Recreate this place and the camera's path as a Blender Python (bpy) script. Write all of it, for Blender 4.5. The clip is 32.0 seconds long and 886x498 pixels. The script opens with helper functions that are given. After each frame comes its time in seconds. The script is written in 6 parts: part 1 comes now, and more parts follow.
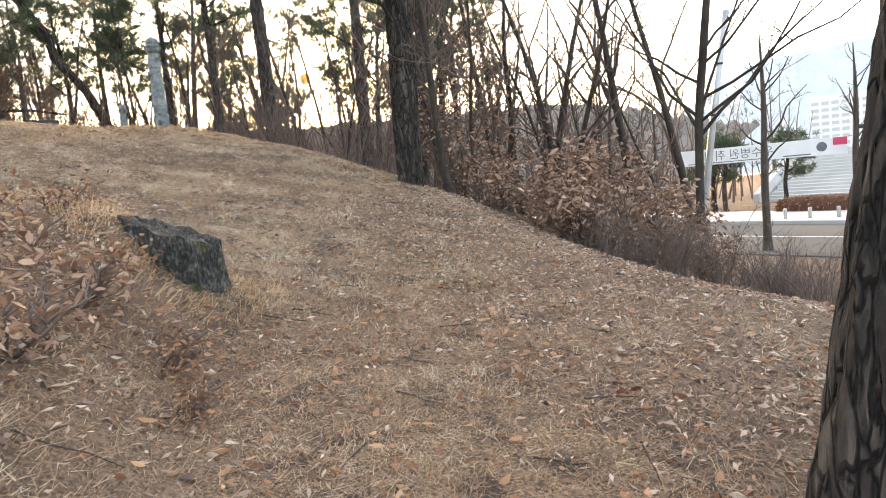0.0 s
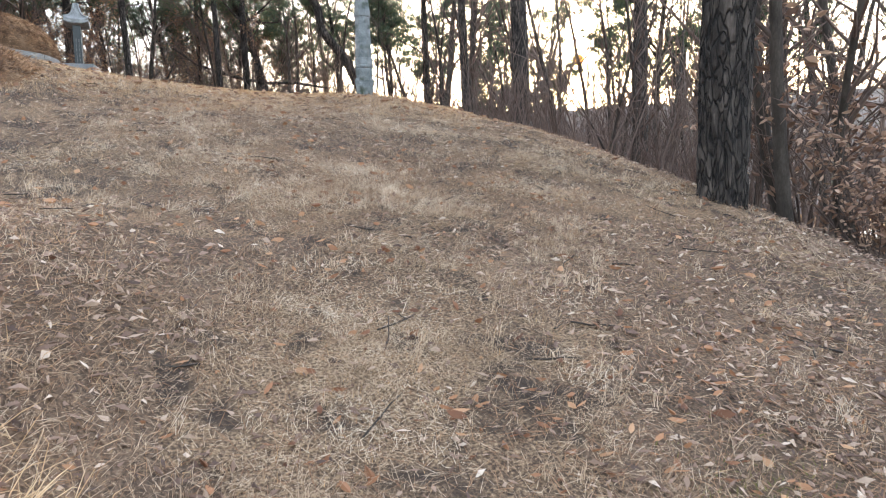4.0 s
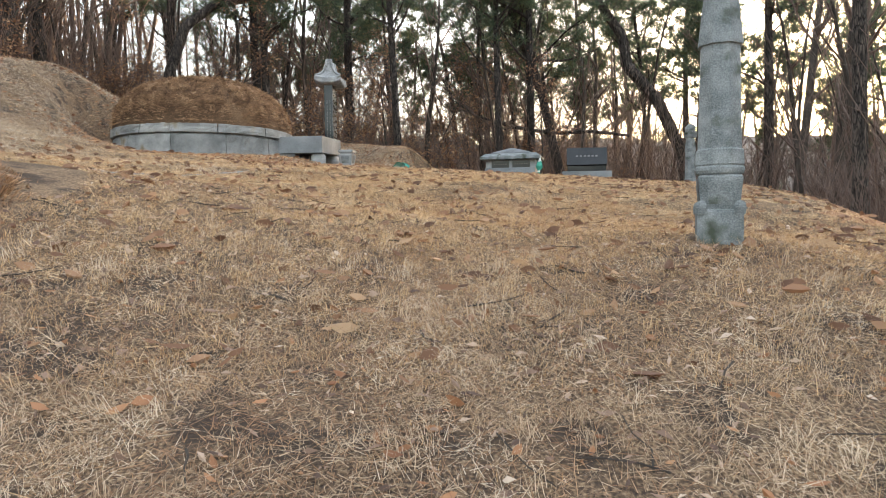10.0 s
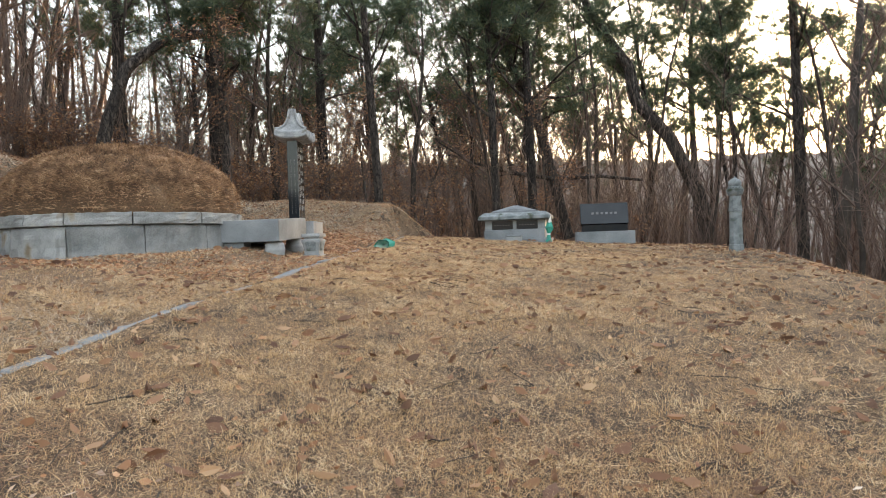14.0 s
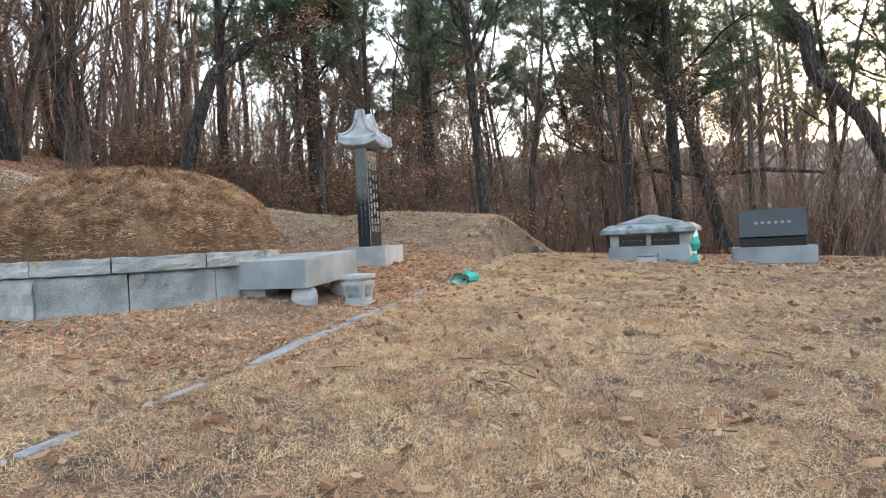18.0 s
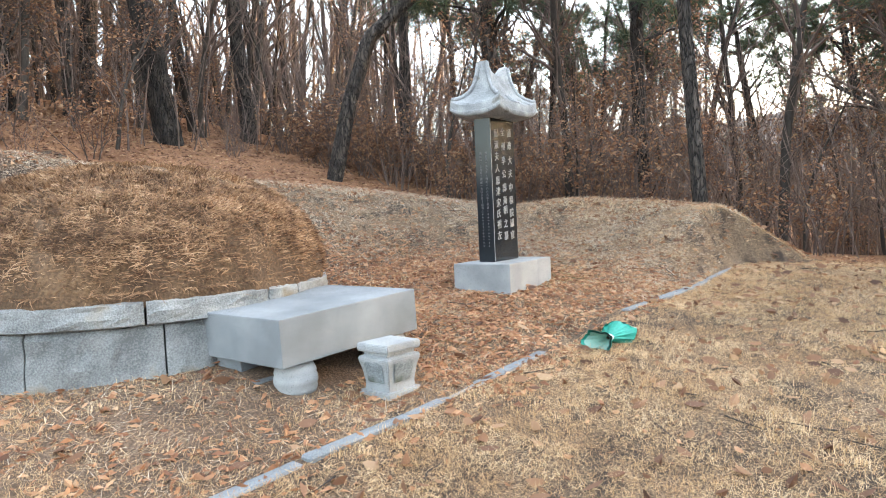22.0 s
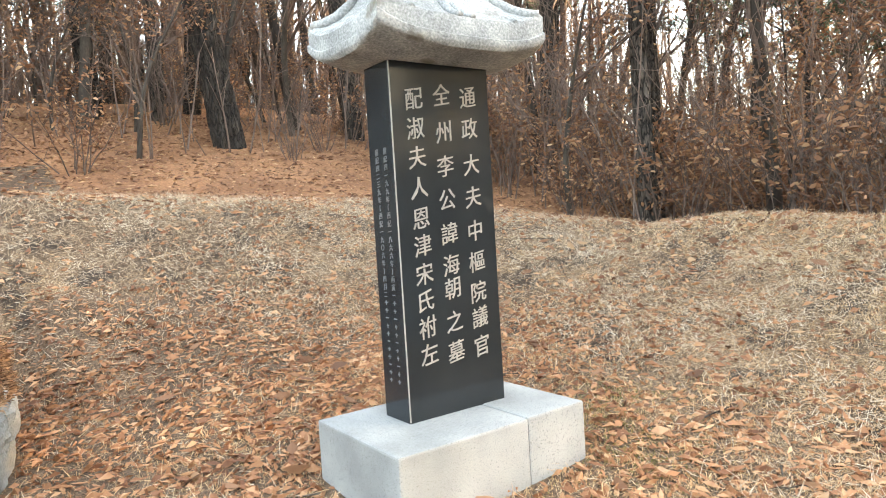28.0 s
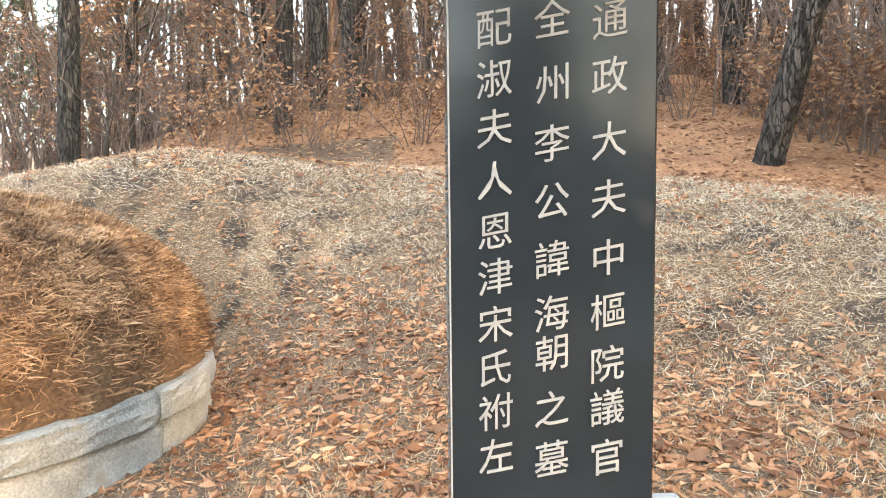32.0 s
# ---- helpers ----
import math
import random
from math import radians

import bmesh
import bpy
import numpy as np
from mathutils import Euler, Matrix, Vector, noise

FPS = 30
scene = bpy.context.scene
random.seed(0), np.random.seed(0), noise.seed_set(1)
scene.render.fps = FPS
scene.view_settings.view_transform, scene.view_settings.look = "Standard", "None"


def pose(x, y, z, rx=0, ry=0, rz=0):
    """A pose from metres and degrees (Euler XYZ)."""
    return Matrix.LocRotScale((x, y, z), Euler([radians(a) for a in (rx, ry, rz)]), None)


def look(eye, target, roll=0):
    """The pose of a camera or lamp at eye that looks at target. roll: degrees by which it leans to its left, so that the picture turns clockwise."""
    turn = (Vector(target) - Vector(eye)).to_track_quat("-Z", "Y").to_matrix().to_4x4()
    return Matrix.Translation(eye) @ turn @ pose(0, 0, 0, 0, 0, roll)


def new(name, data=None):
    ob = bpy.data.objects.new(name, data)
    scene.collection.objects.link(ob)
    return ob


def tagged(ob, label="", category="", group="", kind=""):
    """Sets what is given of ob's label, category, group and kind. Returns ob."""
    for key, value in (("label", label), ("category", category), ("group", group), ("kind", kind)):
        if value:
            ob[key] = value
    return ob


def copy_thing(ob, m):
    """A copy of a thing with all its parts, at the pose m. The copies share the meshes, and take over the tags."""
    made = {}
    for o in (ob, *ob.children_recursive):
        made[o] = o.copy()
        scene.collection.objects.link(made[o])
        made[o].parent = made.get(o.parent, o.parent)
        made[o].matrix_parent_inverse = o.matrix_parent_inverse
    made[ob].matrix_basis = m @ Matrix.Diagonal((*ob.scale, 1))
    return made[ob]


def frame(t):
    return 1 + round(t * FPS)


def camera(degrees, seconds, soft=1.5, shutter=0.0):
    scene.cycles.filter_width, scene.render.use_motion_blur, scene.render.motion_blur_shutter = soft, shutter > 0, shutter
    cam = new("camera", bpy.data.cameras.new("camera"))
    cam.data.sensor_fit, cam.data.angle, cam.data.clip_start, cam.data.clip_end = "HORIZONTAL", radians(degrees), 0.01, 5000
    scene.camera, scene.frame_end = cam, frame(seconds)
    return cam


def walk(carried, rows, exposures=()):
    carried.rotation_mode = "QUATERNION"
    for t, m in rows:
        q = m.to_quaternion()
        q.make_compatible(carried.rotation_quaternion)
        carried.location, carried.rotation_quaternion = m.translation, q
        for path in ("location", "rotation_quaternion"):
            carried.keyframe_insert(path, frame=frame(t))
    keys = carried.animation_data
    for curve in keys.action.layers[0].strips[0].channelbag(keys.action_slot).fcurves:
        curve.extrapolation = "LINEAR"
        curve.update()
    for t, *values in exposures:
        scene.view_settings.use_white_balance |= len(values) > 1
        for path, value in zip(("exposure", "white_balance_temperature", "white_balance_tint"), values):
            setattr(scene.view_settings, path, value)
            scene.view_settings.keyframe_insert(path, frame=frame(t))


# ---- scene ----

# ======== camera and walk ========
cam = camera(67.3, 32.0, soft=1.0, shutter=0.1)
PATH = [
    (0, (-24.161, 1.44, -3.05), (-22.774, 0.011, -3.235), -5.1),
    (0.5, (-23.842, 1.007, -3.063), (-22.516, -0.484, -3.193), -3.8),
    (1, (-23.447, 0.665, -3.025), (-22.187, -0.878, -3.202), -4.4),
    (1.5, (-23.101, 0.34, -2.987), (-21.759, -1.13, -3.178), -4.3),
    (2, (-22.722, 0.001, -2.934), (-21.323, -1.402, -3.211), -1.4),
    (2.5, (-22.231, -0.275, -2.859), (-20.701, -1.535, -3.128), -2.5),
    (3, (-21.781, -0.673, -2.822), (-20.041, -1.631, -3.054), -3.2),
    (3.5, (-21.322, -0.976, -2.795), (-19.545, -1.863, -3.024), -1.6),
    (5.5, (-19.187, -2.221, -2.472), (-17.218, -2.57, -2.485), -1.9),
    (6, (-18.727, -2.396, -2.376), (-16.739, -2.611, -2.382), -0.6),
    (6.5, (-18.269, -2.479, -2.221), (-16.276, -2.637, -2.218), 0.7),
    (7, (-17.714, -2.6, -2.103), (-15.716, -2.618, -2.026), 0.2),
    (7.5, (-17.301, -2.661, -1.969), (-15.303, -2.64, -1.905), 1.8),
    (8, (-16.906, -2.702, -1.795), (-14.907, -2.701, -1.761), 0.7),
    (8.5, (-16.423, -2.815, -1.669), (-14.425, -2.738, -1.608), 1.1),
    (9, (-16.037, -2.846, -1.602), (-14.04, -2.765, -1.559), 2.2),
    (9.5, (-15.649, -2.838, -1.424), (-13.65, -2.785, -1.473), 1.6),
    (10, (-15.237, -2.797, -1.284), (-13.239, -2.756, -1.374), -0.5),
    (10.5, (-14.896, -2.701, -1.127), (-12.897, -2.676, -1.158), 1.2),
    (11, (-14.38, -2.732, -0.991), (-12.381, -2.776, -0.999), 0.9),
    (11.5, (-14.019, -2.668, -0.856), (-12.023, -2.781, -0.818), 0.8),
    (12, (-13.697, -2.608, -0.716), (-11.704, -2.773, -0.658), 2.3),
    (12.5, (-13.446, -2.75, -0.595), (-11.455, -2.94, -0.563), -0.4),
    (13, (-13.008, -2.636, -0.454), (-11.013, -2.779, -0.463), -1.4),
    (13.5, (-12.696, -2.716, -0.347), (-10.697, -2.78, -0.386), -0.4),
    (14, (-12.313, -2.571, -0.15), (-10.313, -2.58, -0.175), -1.9),
    (14.5, (-12.016, -2.695, -0.066), (-10.016, -2.689, -0.051), -1.6),
    (15, (-11.708, -2.877, 0.089), (-9.712, -2.772, 0.041), -1.3),
    (15.5, (-11.38, -2.902, 0.022), (-9.382, -2.833, -0.017), -0.6),
    (17.5, (-10.02, -3.203, 0.327), (-8.03, -3.013, 0.277), -3.3),
    (18, (-9.633, -3.24, 0.345), (-7.681, -2.809, 0.315), -2.9),
    (18.5, (-9.095, -3.277, 0.462), (-7.16, -2.775, 0.43), -2.8),
    (19, (-8.7, -3.349, 0.555), (-6.783, -2.777, 0.546), -1.2),
    (19.5, (-8.226, -3.444, 0.55), (-6.326, -2.819, 0.533), -3.5),
    (20, (-7.838, -3.517, 0.625), (-5.963, -2.824, 0.575), -3.7),
    (20.5, (-7.404, -3.487, 0.659), (-5.57, -2.694, 0.584), -3.3),
    (21, (-6.989, -3.531, 0.668), (-5.17, -2.708, 0.561), -4.2),
    (21.5, (-6.537, -3.515, 0.734), (-4.795, -2.537, 0.636), -2.0),
    (22, (-6.068, -3.413, 0.782), (-4.408, -2.301, 0.685), -2.5),
    (22.5, (-5.717, -3.427, 0.851), (-4.078, -2.285, 0.768), -5.1),
    (23, (-5.2, -3.322, 0.842), (-3.783, -1.912, 0.782), -4.6),
    (23.5, (-4.741, -3.227, 0.851), (-3.372, -1.773, 0.743), -3.9),
    (24, (-4.282, -3.154, 0.89), (-2.867, -1.746, 0.769), -5.5),
    (24.5, (-3.932, -3.094, 0.915), (-2.529, -1.674, 0.8), -4.4),
    (25, (-3.594, -2.935, 0.943), (-2.161, -1.546, 0.802), -3.0),
    (25.5, (-3.299, -2.786, 0.987), (-1.809, -1.456, 0.882), -4.3),
    (27.5, (-1.898, -2.282, 1.043), (-0.561, -0.795, 1.0), -4.2),
    (28, (-1.456, -2.314, 1.14), (-0.283, -0.696, 1.042), -3.5),
    (28.5, (-1.125, -2.192, 1.176), (-0.082, -0.49, 1.058), -3.0),
    (29, (-0.822, -2.115, 1.181), (-0.049, -0.274, 1.056), -3.0),
    (29.3, (-0.663, -2.082, 1.187), (-0.012, -0.194, 1.089), -0.7),
    (29.5, (-0.59, -2.056, 1.184), (0.039, -0.161, 1.071), -1.7),
    (30, (-0.41, -1.917, 1.178), (0.172, -0.009, 1.032), -1.9),
    (30.5, (-0.286, -1.796, 1.216), (0.229, 0.131, 1.076), -2.3),
    (31, (-0.176, -1.719, 1.222), (0.131, 0.254, 1.104), -1.6),
    (31.5, (-0.09, -1.677, 1.223), (0.09, 0.311, 1.103), -1.4),
    (32, (-0.058, -1.663, 1.214), (-0.005, 0.331, 1.07), -0.6),
]
EXPOSURES = [(0, 3.2, 7200, 8), (0.5, 2.9, 7200, 8), (1, 2.57, 7200, 8), (2, 2.75, 7000, 8), (3, 3.35, 6700, 9), (6, 2.78, 6800, 8), (8, 2.55, 6900, 8), (9, 2.65, 7100, 8), (10, 3.18, 7500, 8), (11, 3.15, 7600, 8), (12, 2.85, 7600, 8), (13, 2.93, 7700, 8), (14, 3.13, 7500, 8), (15, 3.25, 7000, 8), (16, 3.3, 6700, 8), (19, 3.55, 6650, 6), (20, 3.65, 6550, 6), (22, 3.9, 6850, 6), (24, 3.91, 6950, 6), (25, 4.15, 7350, 5), (28, 4.3, 7550, 4), (29, 4.5, 7450, 4), (32, 4.54, 7250, 4)]
walk(cam, [(t, look(eye, target, roll)) for t, eye, target, roll in PATH], EXPOSURES)

# ======== light ========
SUN_WAY = Vector((2381, -1715, 506)).normalized()
world = bpy.data.worlds.new("sky")
scene.world = world
world.use_nodes = True
wn = world.node_tree.nodes
sky = wn.new("ShaderNodeTexSky")
sky.sky_type = "NISHITA"
sky.sun_disc = False
sky.sun_elevation = math.asin(SUN_WAY.z)
sky.sun_rotation = math.atan2(SUN_WAY.x, SUN_WAY.y)
sky.air_density, sky.dust_density, sky.ozone_density = 1.0, 2.4, 1.0
wn["Background"].inputs["Strength"].default_value = 0.15
haze = wn.new("ShaderNodeMixRGB")
haze.inputs[0].default_value, haze.inputs[2].default_value = 0.6, (1.72, 1.80, 2.10, 1)
world.node_tree.links.new(sky.outputs[0], haze.inputs[1])
world.node_tree.links.new(haze.outputs[0], wn["Background"].inputs[0])
sun = new("sun", bpy.data.lights.new("sun", "SUN"))
sun.data.energy, sun.data.angle, sun.data.color = 1.5, radians(7.0), (1.0, 0.66, 0.38)
LAMP_WAY = (SUN_WAY + Vector((0, 0, 0.034))).normalized()
sun.matrix_basis = look(LAMP_WAY * 60, (0, 0, 0))
scene.view_settings.exposure = 0.0

# ======== materials ========
def nodes_of(name):
    m = bpy.data.materials.new(name)
    m.use_nodes = True
    nt = m.node_tree
    return m, nt.nodes, nt.links, nt.nodes["Principled BSDF"]


def ramp(nd, stops):
    r = nd.new("ShaderNodeValToRGB")
    el = r.color_ramp.elements
    while len(el) < len(stops):
        el.new(0.5)
    for e, (p, c) in zip(el, stops):
        e.position, e.color = p, (*c, 1)
    return r


def surface(name, stops, scale=3.0, fine=60.0, rough=0.8, bump=0.3, dist=0.01, spots=None, island=0.0, stretch=(1, 1, 1), each=0.0, metal=0.0, distort=0.0, fine_amt=0.35):
    """Coarse noise picks from the colour stops, fine noise breaks it up and gives relief; islands or objects shift the pick."""
    m, nd, lk, bs = nodes_of(name)
    co = nd.new("ShaderNodeTexCoord")
    mp = nd.new("ShaderNodeMapping")
    mp.inputs["Scale"].default_value = stretch
    lk.new(co.outputs["Object"], mp.inputs[0])
    n1, n2 = nd.new("ShaderNodeTexNoise"), nd.new("ShaderNodeTexNoise")
    n1.inputs["Scale"].default_value, n1.inputs["Detail"].default_value = scale, 5
    n1.inputs["Distortion"].default_value = distort
    n2.inputs["Scale"].default_value, n2.inputs["Detail"].default_value = fine, 4
    lk.new(mp.outputs[0], n1.inputs[0]), lk.new(mp.outputs[0], n2.inputs[0])
    mix = nd.new("ShaderNodeMath")
    mix.operation = "MULTIPLY_ADD"
    mix.inputs[1].default_value = fine_amt
    lk.new(n2.outputs[0], mix.inputs[0])
    mul = nd.new("ShaderNodeMath")
    mul.operation = "MULTIPLY"
    mul.inputs[1].default_value = 1 - fine_amt
    lk.new(n1.outputs[0], mul.inputs[0])
    lk.new(mul.outputs[0], mix.inputs[2])
    out = mix.outputs[0]
    if island or each:
        rnd = nd.new("ShaderNodeNewGeometry") if island else nd.new("ShaderNodeObjectInfo")
        sh = nd.new("ShaderNodeMath")
        sh.operation = "MULTIPLY_ADD"
        sh.inputs[1].default_value = island or each
        lk.new(rnd.outputs["Random Per Island" if island else "Random"], sh.inputs[0])
        sc = nd.new("ShaderNodeMath")
        sc.operation = "MULTIPLY_ADD"
        sc.inputs[1].default_value, sc.inputs[2].default_value = 1.0, -0.5 * (island or each)
        lk.new(out, sc.inputs[0])
        lk.new(sc.outputs[0], sh.inputs[2])
        out = sh.outputs[0]
    r = ramp(nd, stops)
    lk.new(out, r.inputs[0])
    col = r.outputs[0]
    if spots:
        vo = nd.new("ShaderNodeTexNoise")
        vo.inputs["Scale"].default_value, vo.inputs["Detail"].default_value = spots[1], 3
        lk.new(co.outputs["Object"], vo.inputs[0])
        rr = ramp(nd, [(spots[2], (0, 0, 0)), (min(1, spots[2] + 0.12), (1, 1, 1))])
        lk.new(vo.outputs[0], rr.inputs[0])
        mx = nd.new("ShaderNodeMixRGB")
        mx.inputs[2].default_value = (*spots[0], 1)
        lk.new(rr.outputs[0], mx.inputs[0])
        lk.new(col, mx.inputs[1])
        col = mx.outputs[0]
    lk.new(col, bs.inputs["Base Color"])
    bs.inputs["Roughness"].default_value = rough
    bs.inputs["Metallic"].default_value = metal
    if bump:
        b = nd.new("ShaderNodeBump")
        b.inputs["Strength"].default_value, b.inputs["Distance"].default_value = bump, dist
        lk.new(out if fine_amt > 0.2 else n2.outputs[0], b.inputs["Height"])
        lk.new(b.outputs[0], bs.inputs["Normal"])
    return m


def cracked(m, scale=21.0, stretch=(1, 1, 0.24), wide=0.13):
    """Deep dark cracks that part the bark into long plates."""
    nd, lk = m.node_tree.nodes, m.node_tree.links
    bs = nd["Principled BSDF"]
    co, mp, wob, mixv, vo = nd.new("ShaderNodeTexCoord"), nd.new("ShaderNodeMapping"), nd.new("ShaderNodeTexNoise"), nd.new("ShaderNodeMixRGB"), nd.new("ShaderNodeTexVoronoi")
    mp.inputs["Scale"].default_value = stretch
    lk.new(co.outputs["Object"], mp.inputs[0])
    wob.inputs["Scale"].default_value = 9.0
    lk.new(mp.outputs[0], wob.inputs[0])
    mixv.inputs[0].default_value = 0.14
    lk.new(mp.outputs[0], mixv.inputs[1])
    lk.new(wob.outputs["Color"], mixv.inputs[2])
    vo.feature = "DISTANCE_TO_EDGE"
    vo.inputs["Scale"].default_value = scale
    lk.new(mixv.outputs[0], vo.inputs["Vector"])
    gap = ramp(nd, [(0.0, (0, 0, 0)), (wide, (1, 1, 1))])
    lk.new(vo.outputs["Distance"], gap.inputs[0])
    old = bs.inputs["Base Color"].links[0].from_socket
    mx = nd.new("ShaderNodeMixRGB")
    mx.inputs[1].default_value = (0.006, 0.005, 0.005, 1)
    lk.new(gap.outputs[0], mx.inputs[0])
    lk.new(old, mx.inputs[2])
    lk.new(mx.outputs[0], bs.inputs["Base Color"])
    b = nd.new("ShaderNodeBump")
    b.inputs["Strength"].default_value, b.inputs["Distance"].default_value = 1.0, 0.03
    lk.new(gap.outputs[0], b.inputs["Height"])
    lk.new(bs.inputs["Normal"].links[0].from_socket, b.inputs["Normal"])
    lk.new(b.outputs[0], bs.inputs["Normal"])


def leafy(name, stops, rough=0.7, through_light=0.25, patch=0.0, scale=2.2):
    """Thin blades and leaves: a colour per island, drifts of darker and paler growth, some light passing through."""
    m, nd, lk, bs = nodes_of(name)
    g = nd.new("ShaderNodeNewGeometry")
    r = ramp(nd, stops)
    pick = g.outputs["Random Per Island"]
    if patch:
        co, n1 = nd.new("ShaderNodeTexCoord"), nd.new("ShaderNodeTexNoise")
        n1.inputs["Scale"].default_value, n1.inputs["Detail"].default_value, n1.inputs["Roughness"].default_value = scale, 5, 0.7
        lk.new(co.outputs["Object"], n1.inputs[0])
        spread = ramp(nd, [(0.36, (0, 0, 0)), (0.64, (1, 1, 1))])
        lk.new(n1.outputs[0], spread.inputs[0])
        mx = nd.new("ShaderNodeMixRGB")
        mx.inputs[0].default_value = patch
        lk.new(pick, mx.inputs[1])
        lk.new(spread.outputs[0], mx.inputs[2])
        pick = mx.outputs[0]
    lk.new(pick, r.inputs[0])
    lk.new(r.outputs[0], bs.inputs["Base Color"])
    bs.inputs["Roughness"].default_value = rough
    if through_light:
        tr = nd.new("ShaderNodeBsdfTranslucent")
        mx = nd.new("ShaderNodeMixShader")
        mx.inputs[0].default_value = through_light
        lk.new(r.outputs[0], tr.inputs[0])
        lk.new(bs.outputs[0], mx.inputs[1])
        lk.new(tr.outputs[0], mx.inputs[2])
        lk.new(mx.outputs[0], nd["Material Output"].inputs[0])
    return m


STRAW = [(0.0, (0.17, 0.095, 0.045)), (0.28, (0.46, 0.295, 0.155)), (0.62, (0.72, 0.515, 0.30)), (1.0, (0.87, 0.72, 0.5))]
MAT = {}
MAT["ground"] = surface("dry_ground", [(0.34, (0.025, 0.016, 0.011)), (0.45, (0.085, 0.054, 0.034)), (0.55, (0.20, 0.135, 0.082)), (0.66, (0.42, 0.30, 0.19))], 0.7, 80, 0.95, 1.0, 0.03, spots=((0.05, 0.034, 0.024), 3.2, 0.5), distort=0.4, fine_amt=0.7)
MAT["straw"] = leafy("dry_grass", STRAW, 0.75, 0.3, 0.5)
MAT["grey_straw"] = leafy("grey_dry_grass", [(0.0, (0.22, 0.16, 0.11)), (0.5, (0.55, 0.44, 0.325)), (1.0, (0.83, 0.75, 0.63))], 0.75, 0.3, 0.5, 3.0)
MAT["path_straw"] = leafy("bleached_straw", [(0.0, (0.17, 0.11, 0.07)), (0.3, (0.42, 0.305, 0.205)), (0.65, (0.65, 0.51, 0.37)), (1.0, (0.86, 0.77, 0.63))], 0.75, 0.3, 0.55, 2.6)
MAT["lawn_straw"] = leafy("orange_lawn_grass", [(0.0, (0.22, 0.11, 0.048)), (0.3, (0.48, 0.275, 0.125)), (0.65, (0.70, 0.45, 0.23)), (1.0, (0.84, 0.64, 0.41))], 0.75, 0.3, 0.45, 1.6)
MAT["mound_straw"] = leafy("mound_grass", [(0.0, (0.045, 0.025, 0.015)), (0.3, (0.15, 0.083, 0.045)), (0.65, (0.42, 0.25, 0.138)), (1, (0.74, 0.53, 0.34))], 0.75, 0.3, 0.5, 5.0)
MAT["mound"] = surface("mound_turf", [(0.3, (0.05, 0.031, 0.019)), (0.5, (0.13, 0.079, 0.045)), (0.7, (0.27, 0.168, 0.092))], 3, 50, 0.95, 1.0, 0.04, fine_amt=0.5)
MAT["needle_litter"] = leafy("needle_litter", [(0.0, (0.12, 0.058, 0.032)), (0.5, (0.30, 0.165, 0.09)), (1.0, (0.52, 0.34, 0.205))], 0.7, 0.15, 0.4, 3.0)
MAT["dead_leaf"] = leafy("dead_leaf", [(0.0, (0.085, 0.032, 0.017)), (0.35, (0.25, 0.108, 0.052)), (0.65, (0.43, 0.215, 0.108)), (0.9, (0.60, 0.37, 0.215)), (1.0, (0.74, 0.55, 0.37))], 0.6, 0.2, 0.35, 2.0)
MAT["litter_leaf"] = leafy("grey_brown_litter_leaf", [(0.0, (0.08, 0.05, 0.04)), (0.35, (0.22, 0.14, 0.105)), (0.7, (0.38, 0.265, 0.20)), (0.92, (0.56, 0.43, 0.33)), (1, (0.74, 0.64, 0.54))], 0.65, 0.15)
MAT["oak_leaf"] = leafy("hanging_oak_leaf", [(0.0, (0.12, 0.062, 0.04)), (0.5, (0.27, 0.14, 0.08)), (0.85, (0.41, 0.24, 0.14)), (1, (0.54, 0.37, 0.225))], 0.6, 0.35)
MAT["pale_leaf"] = leafy("pale_bush_leaf", [(0.0, (0.14, 0.08, 0.056)), (0.5, (0.31, 0.19, 0.132)), (1, (0.56, 0.40, 0.295))], 0.6, 0.3)
MAT["needles"] = leafy("pine_needles", [(0.0, (0.035, 0.06, 0.038)), (0.6, (0.065, 0.10, 0.058)), (0.9, (0.11, 0.14, 0.07)), (1, (0.19, 0.17, 0.08))], 0.55, 0.25)
MAT["bark"] = surface("pine_bark", [(0.34, (0.022, 0.018, 0.016)), (0.5, (0.055, 0.046, 0.04)), (0.68, (0.15, 0.125, 0.108))], 9, 40, 0.95, 1.0, 0.06, stretch=(1, 1, 0.28), each=0.12, distort=0.6)
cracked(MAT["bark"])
MAT["grey_bark"] = surface("grey_bark", [(0.3, (0.025, 0.02, 0.017)), (0.55, (0.06, 0.05, 0.042)), (0.75, (0.11, 0.095, 0.08))], 7, 50, 0.9, 0.7, 0.03, stretch=(1, 1, 0.35), each=0.2)
MAT["twig"] = surface("twig", [(0.3, (0.065, 0.046, 0.039)), (0.7, (0.19, 0.14, 0.118))], 5, 50, 0.9, 0.2, each=0.25)
MAT["granite"] = surface("grey_granite", [(0.36, (0.118, 0.134, 0.146)), (0.5, (0.2, 0.222, 0.238)), (0.64, (0.29, 0.315, 0.332))], 2.2, 260, 0.75, 0.25, 0.003, spots=((0.08, 0.085, 0.095), 170, 0.57), fine_amt=0.45)
MAT["pale_granite"] = surface("pale_granite", [(0.36, (0.185, 0.203, 0.211)), (0.5, (0.295, 0.317, 0.326)), (0.64, (0.415, 0.437, 0.442))], 2.5, 240, 0.75, 0.3, 0.003, spots=((0.14, 0.145, 0.15), 150, 0.58), fine_amt=0.4)
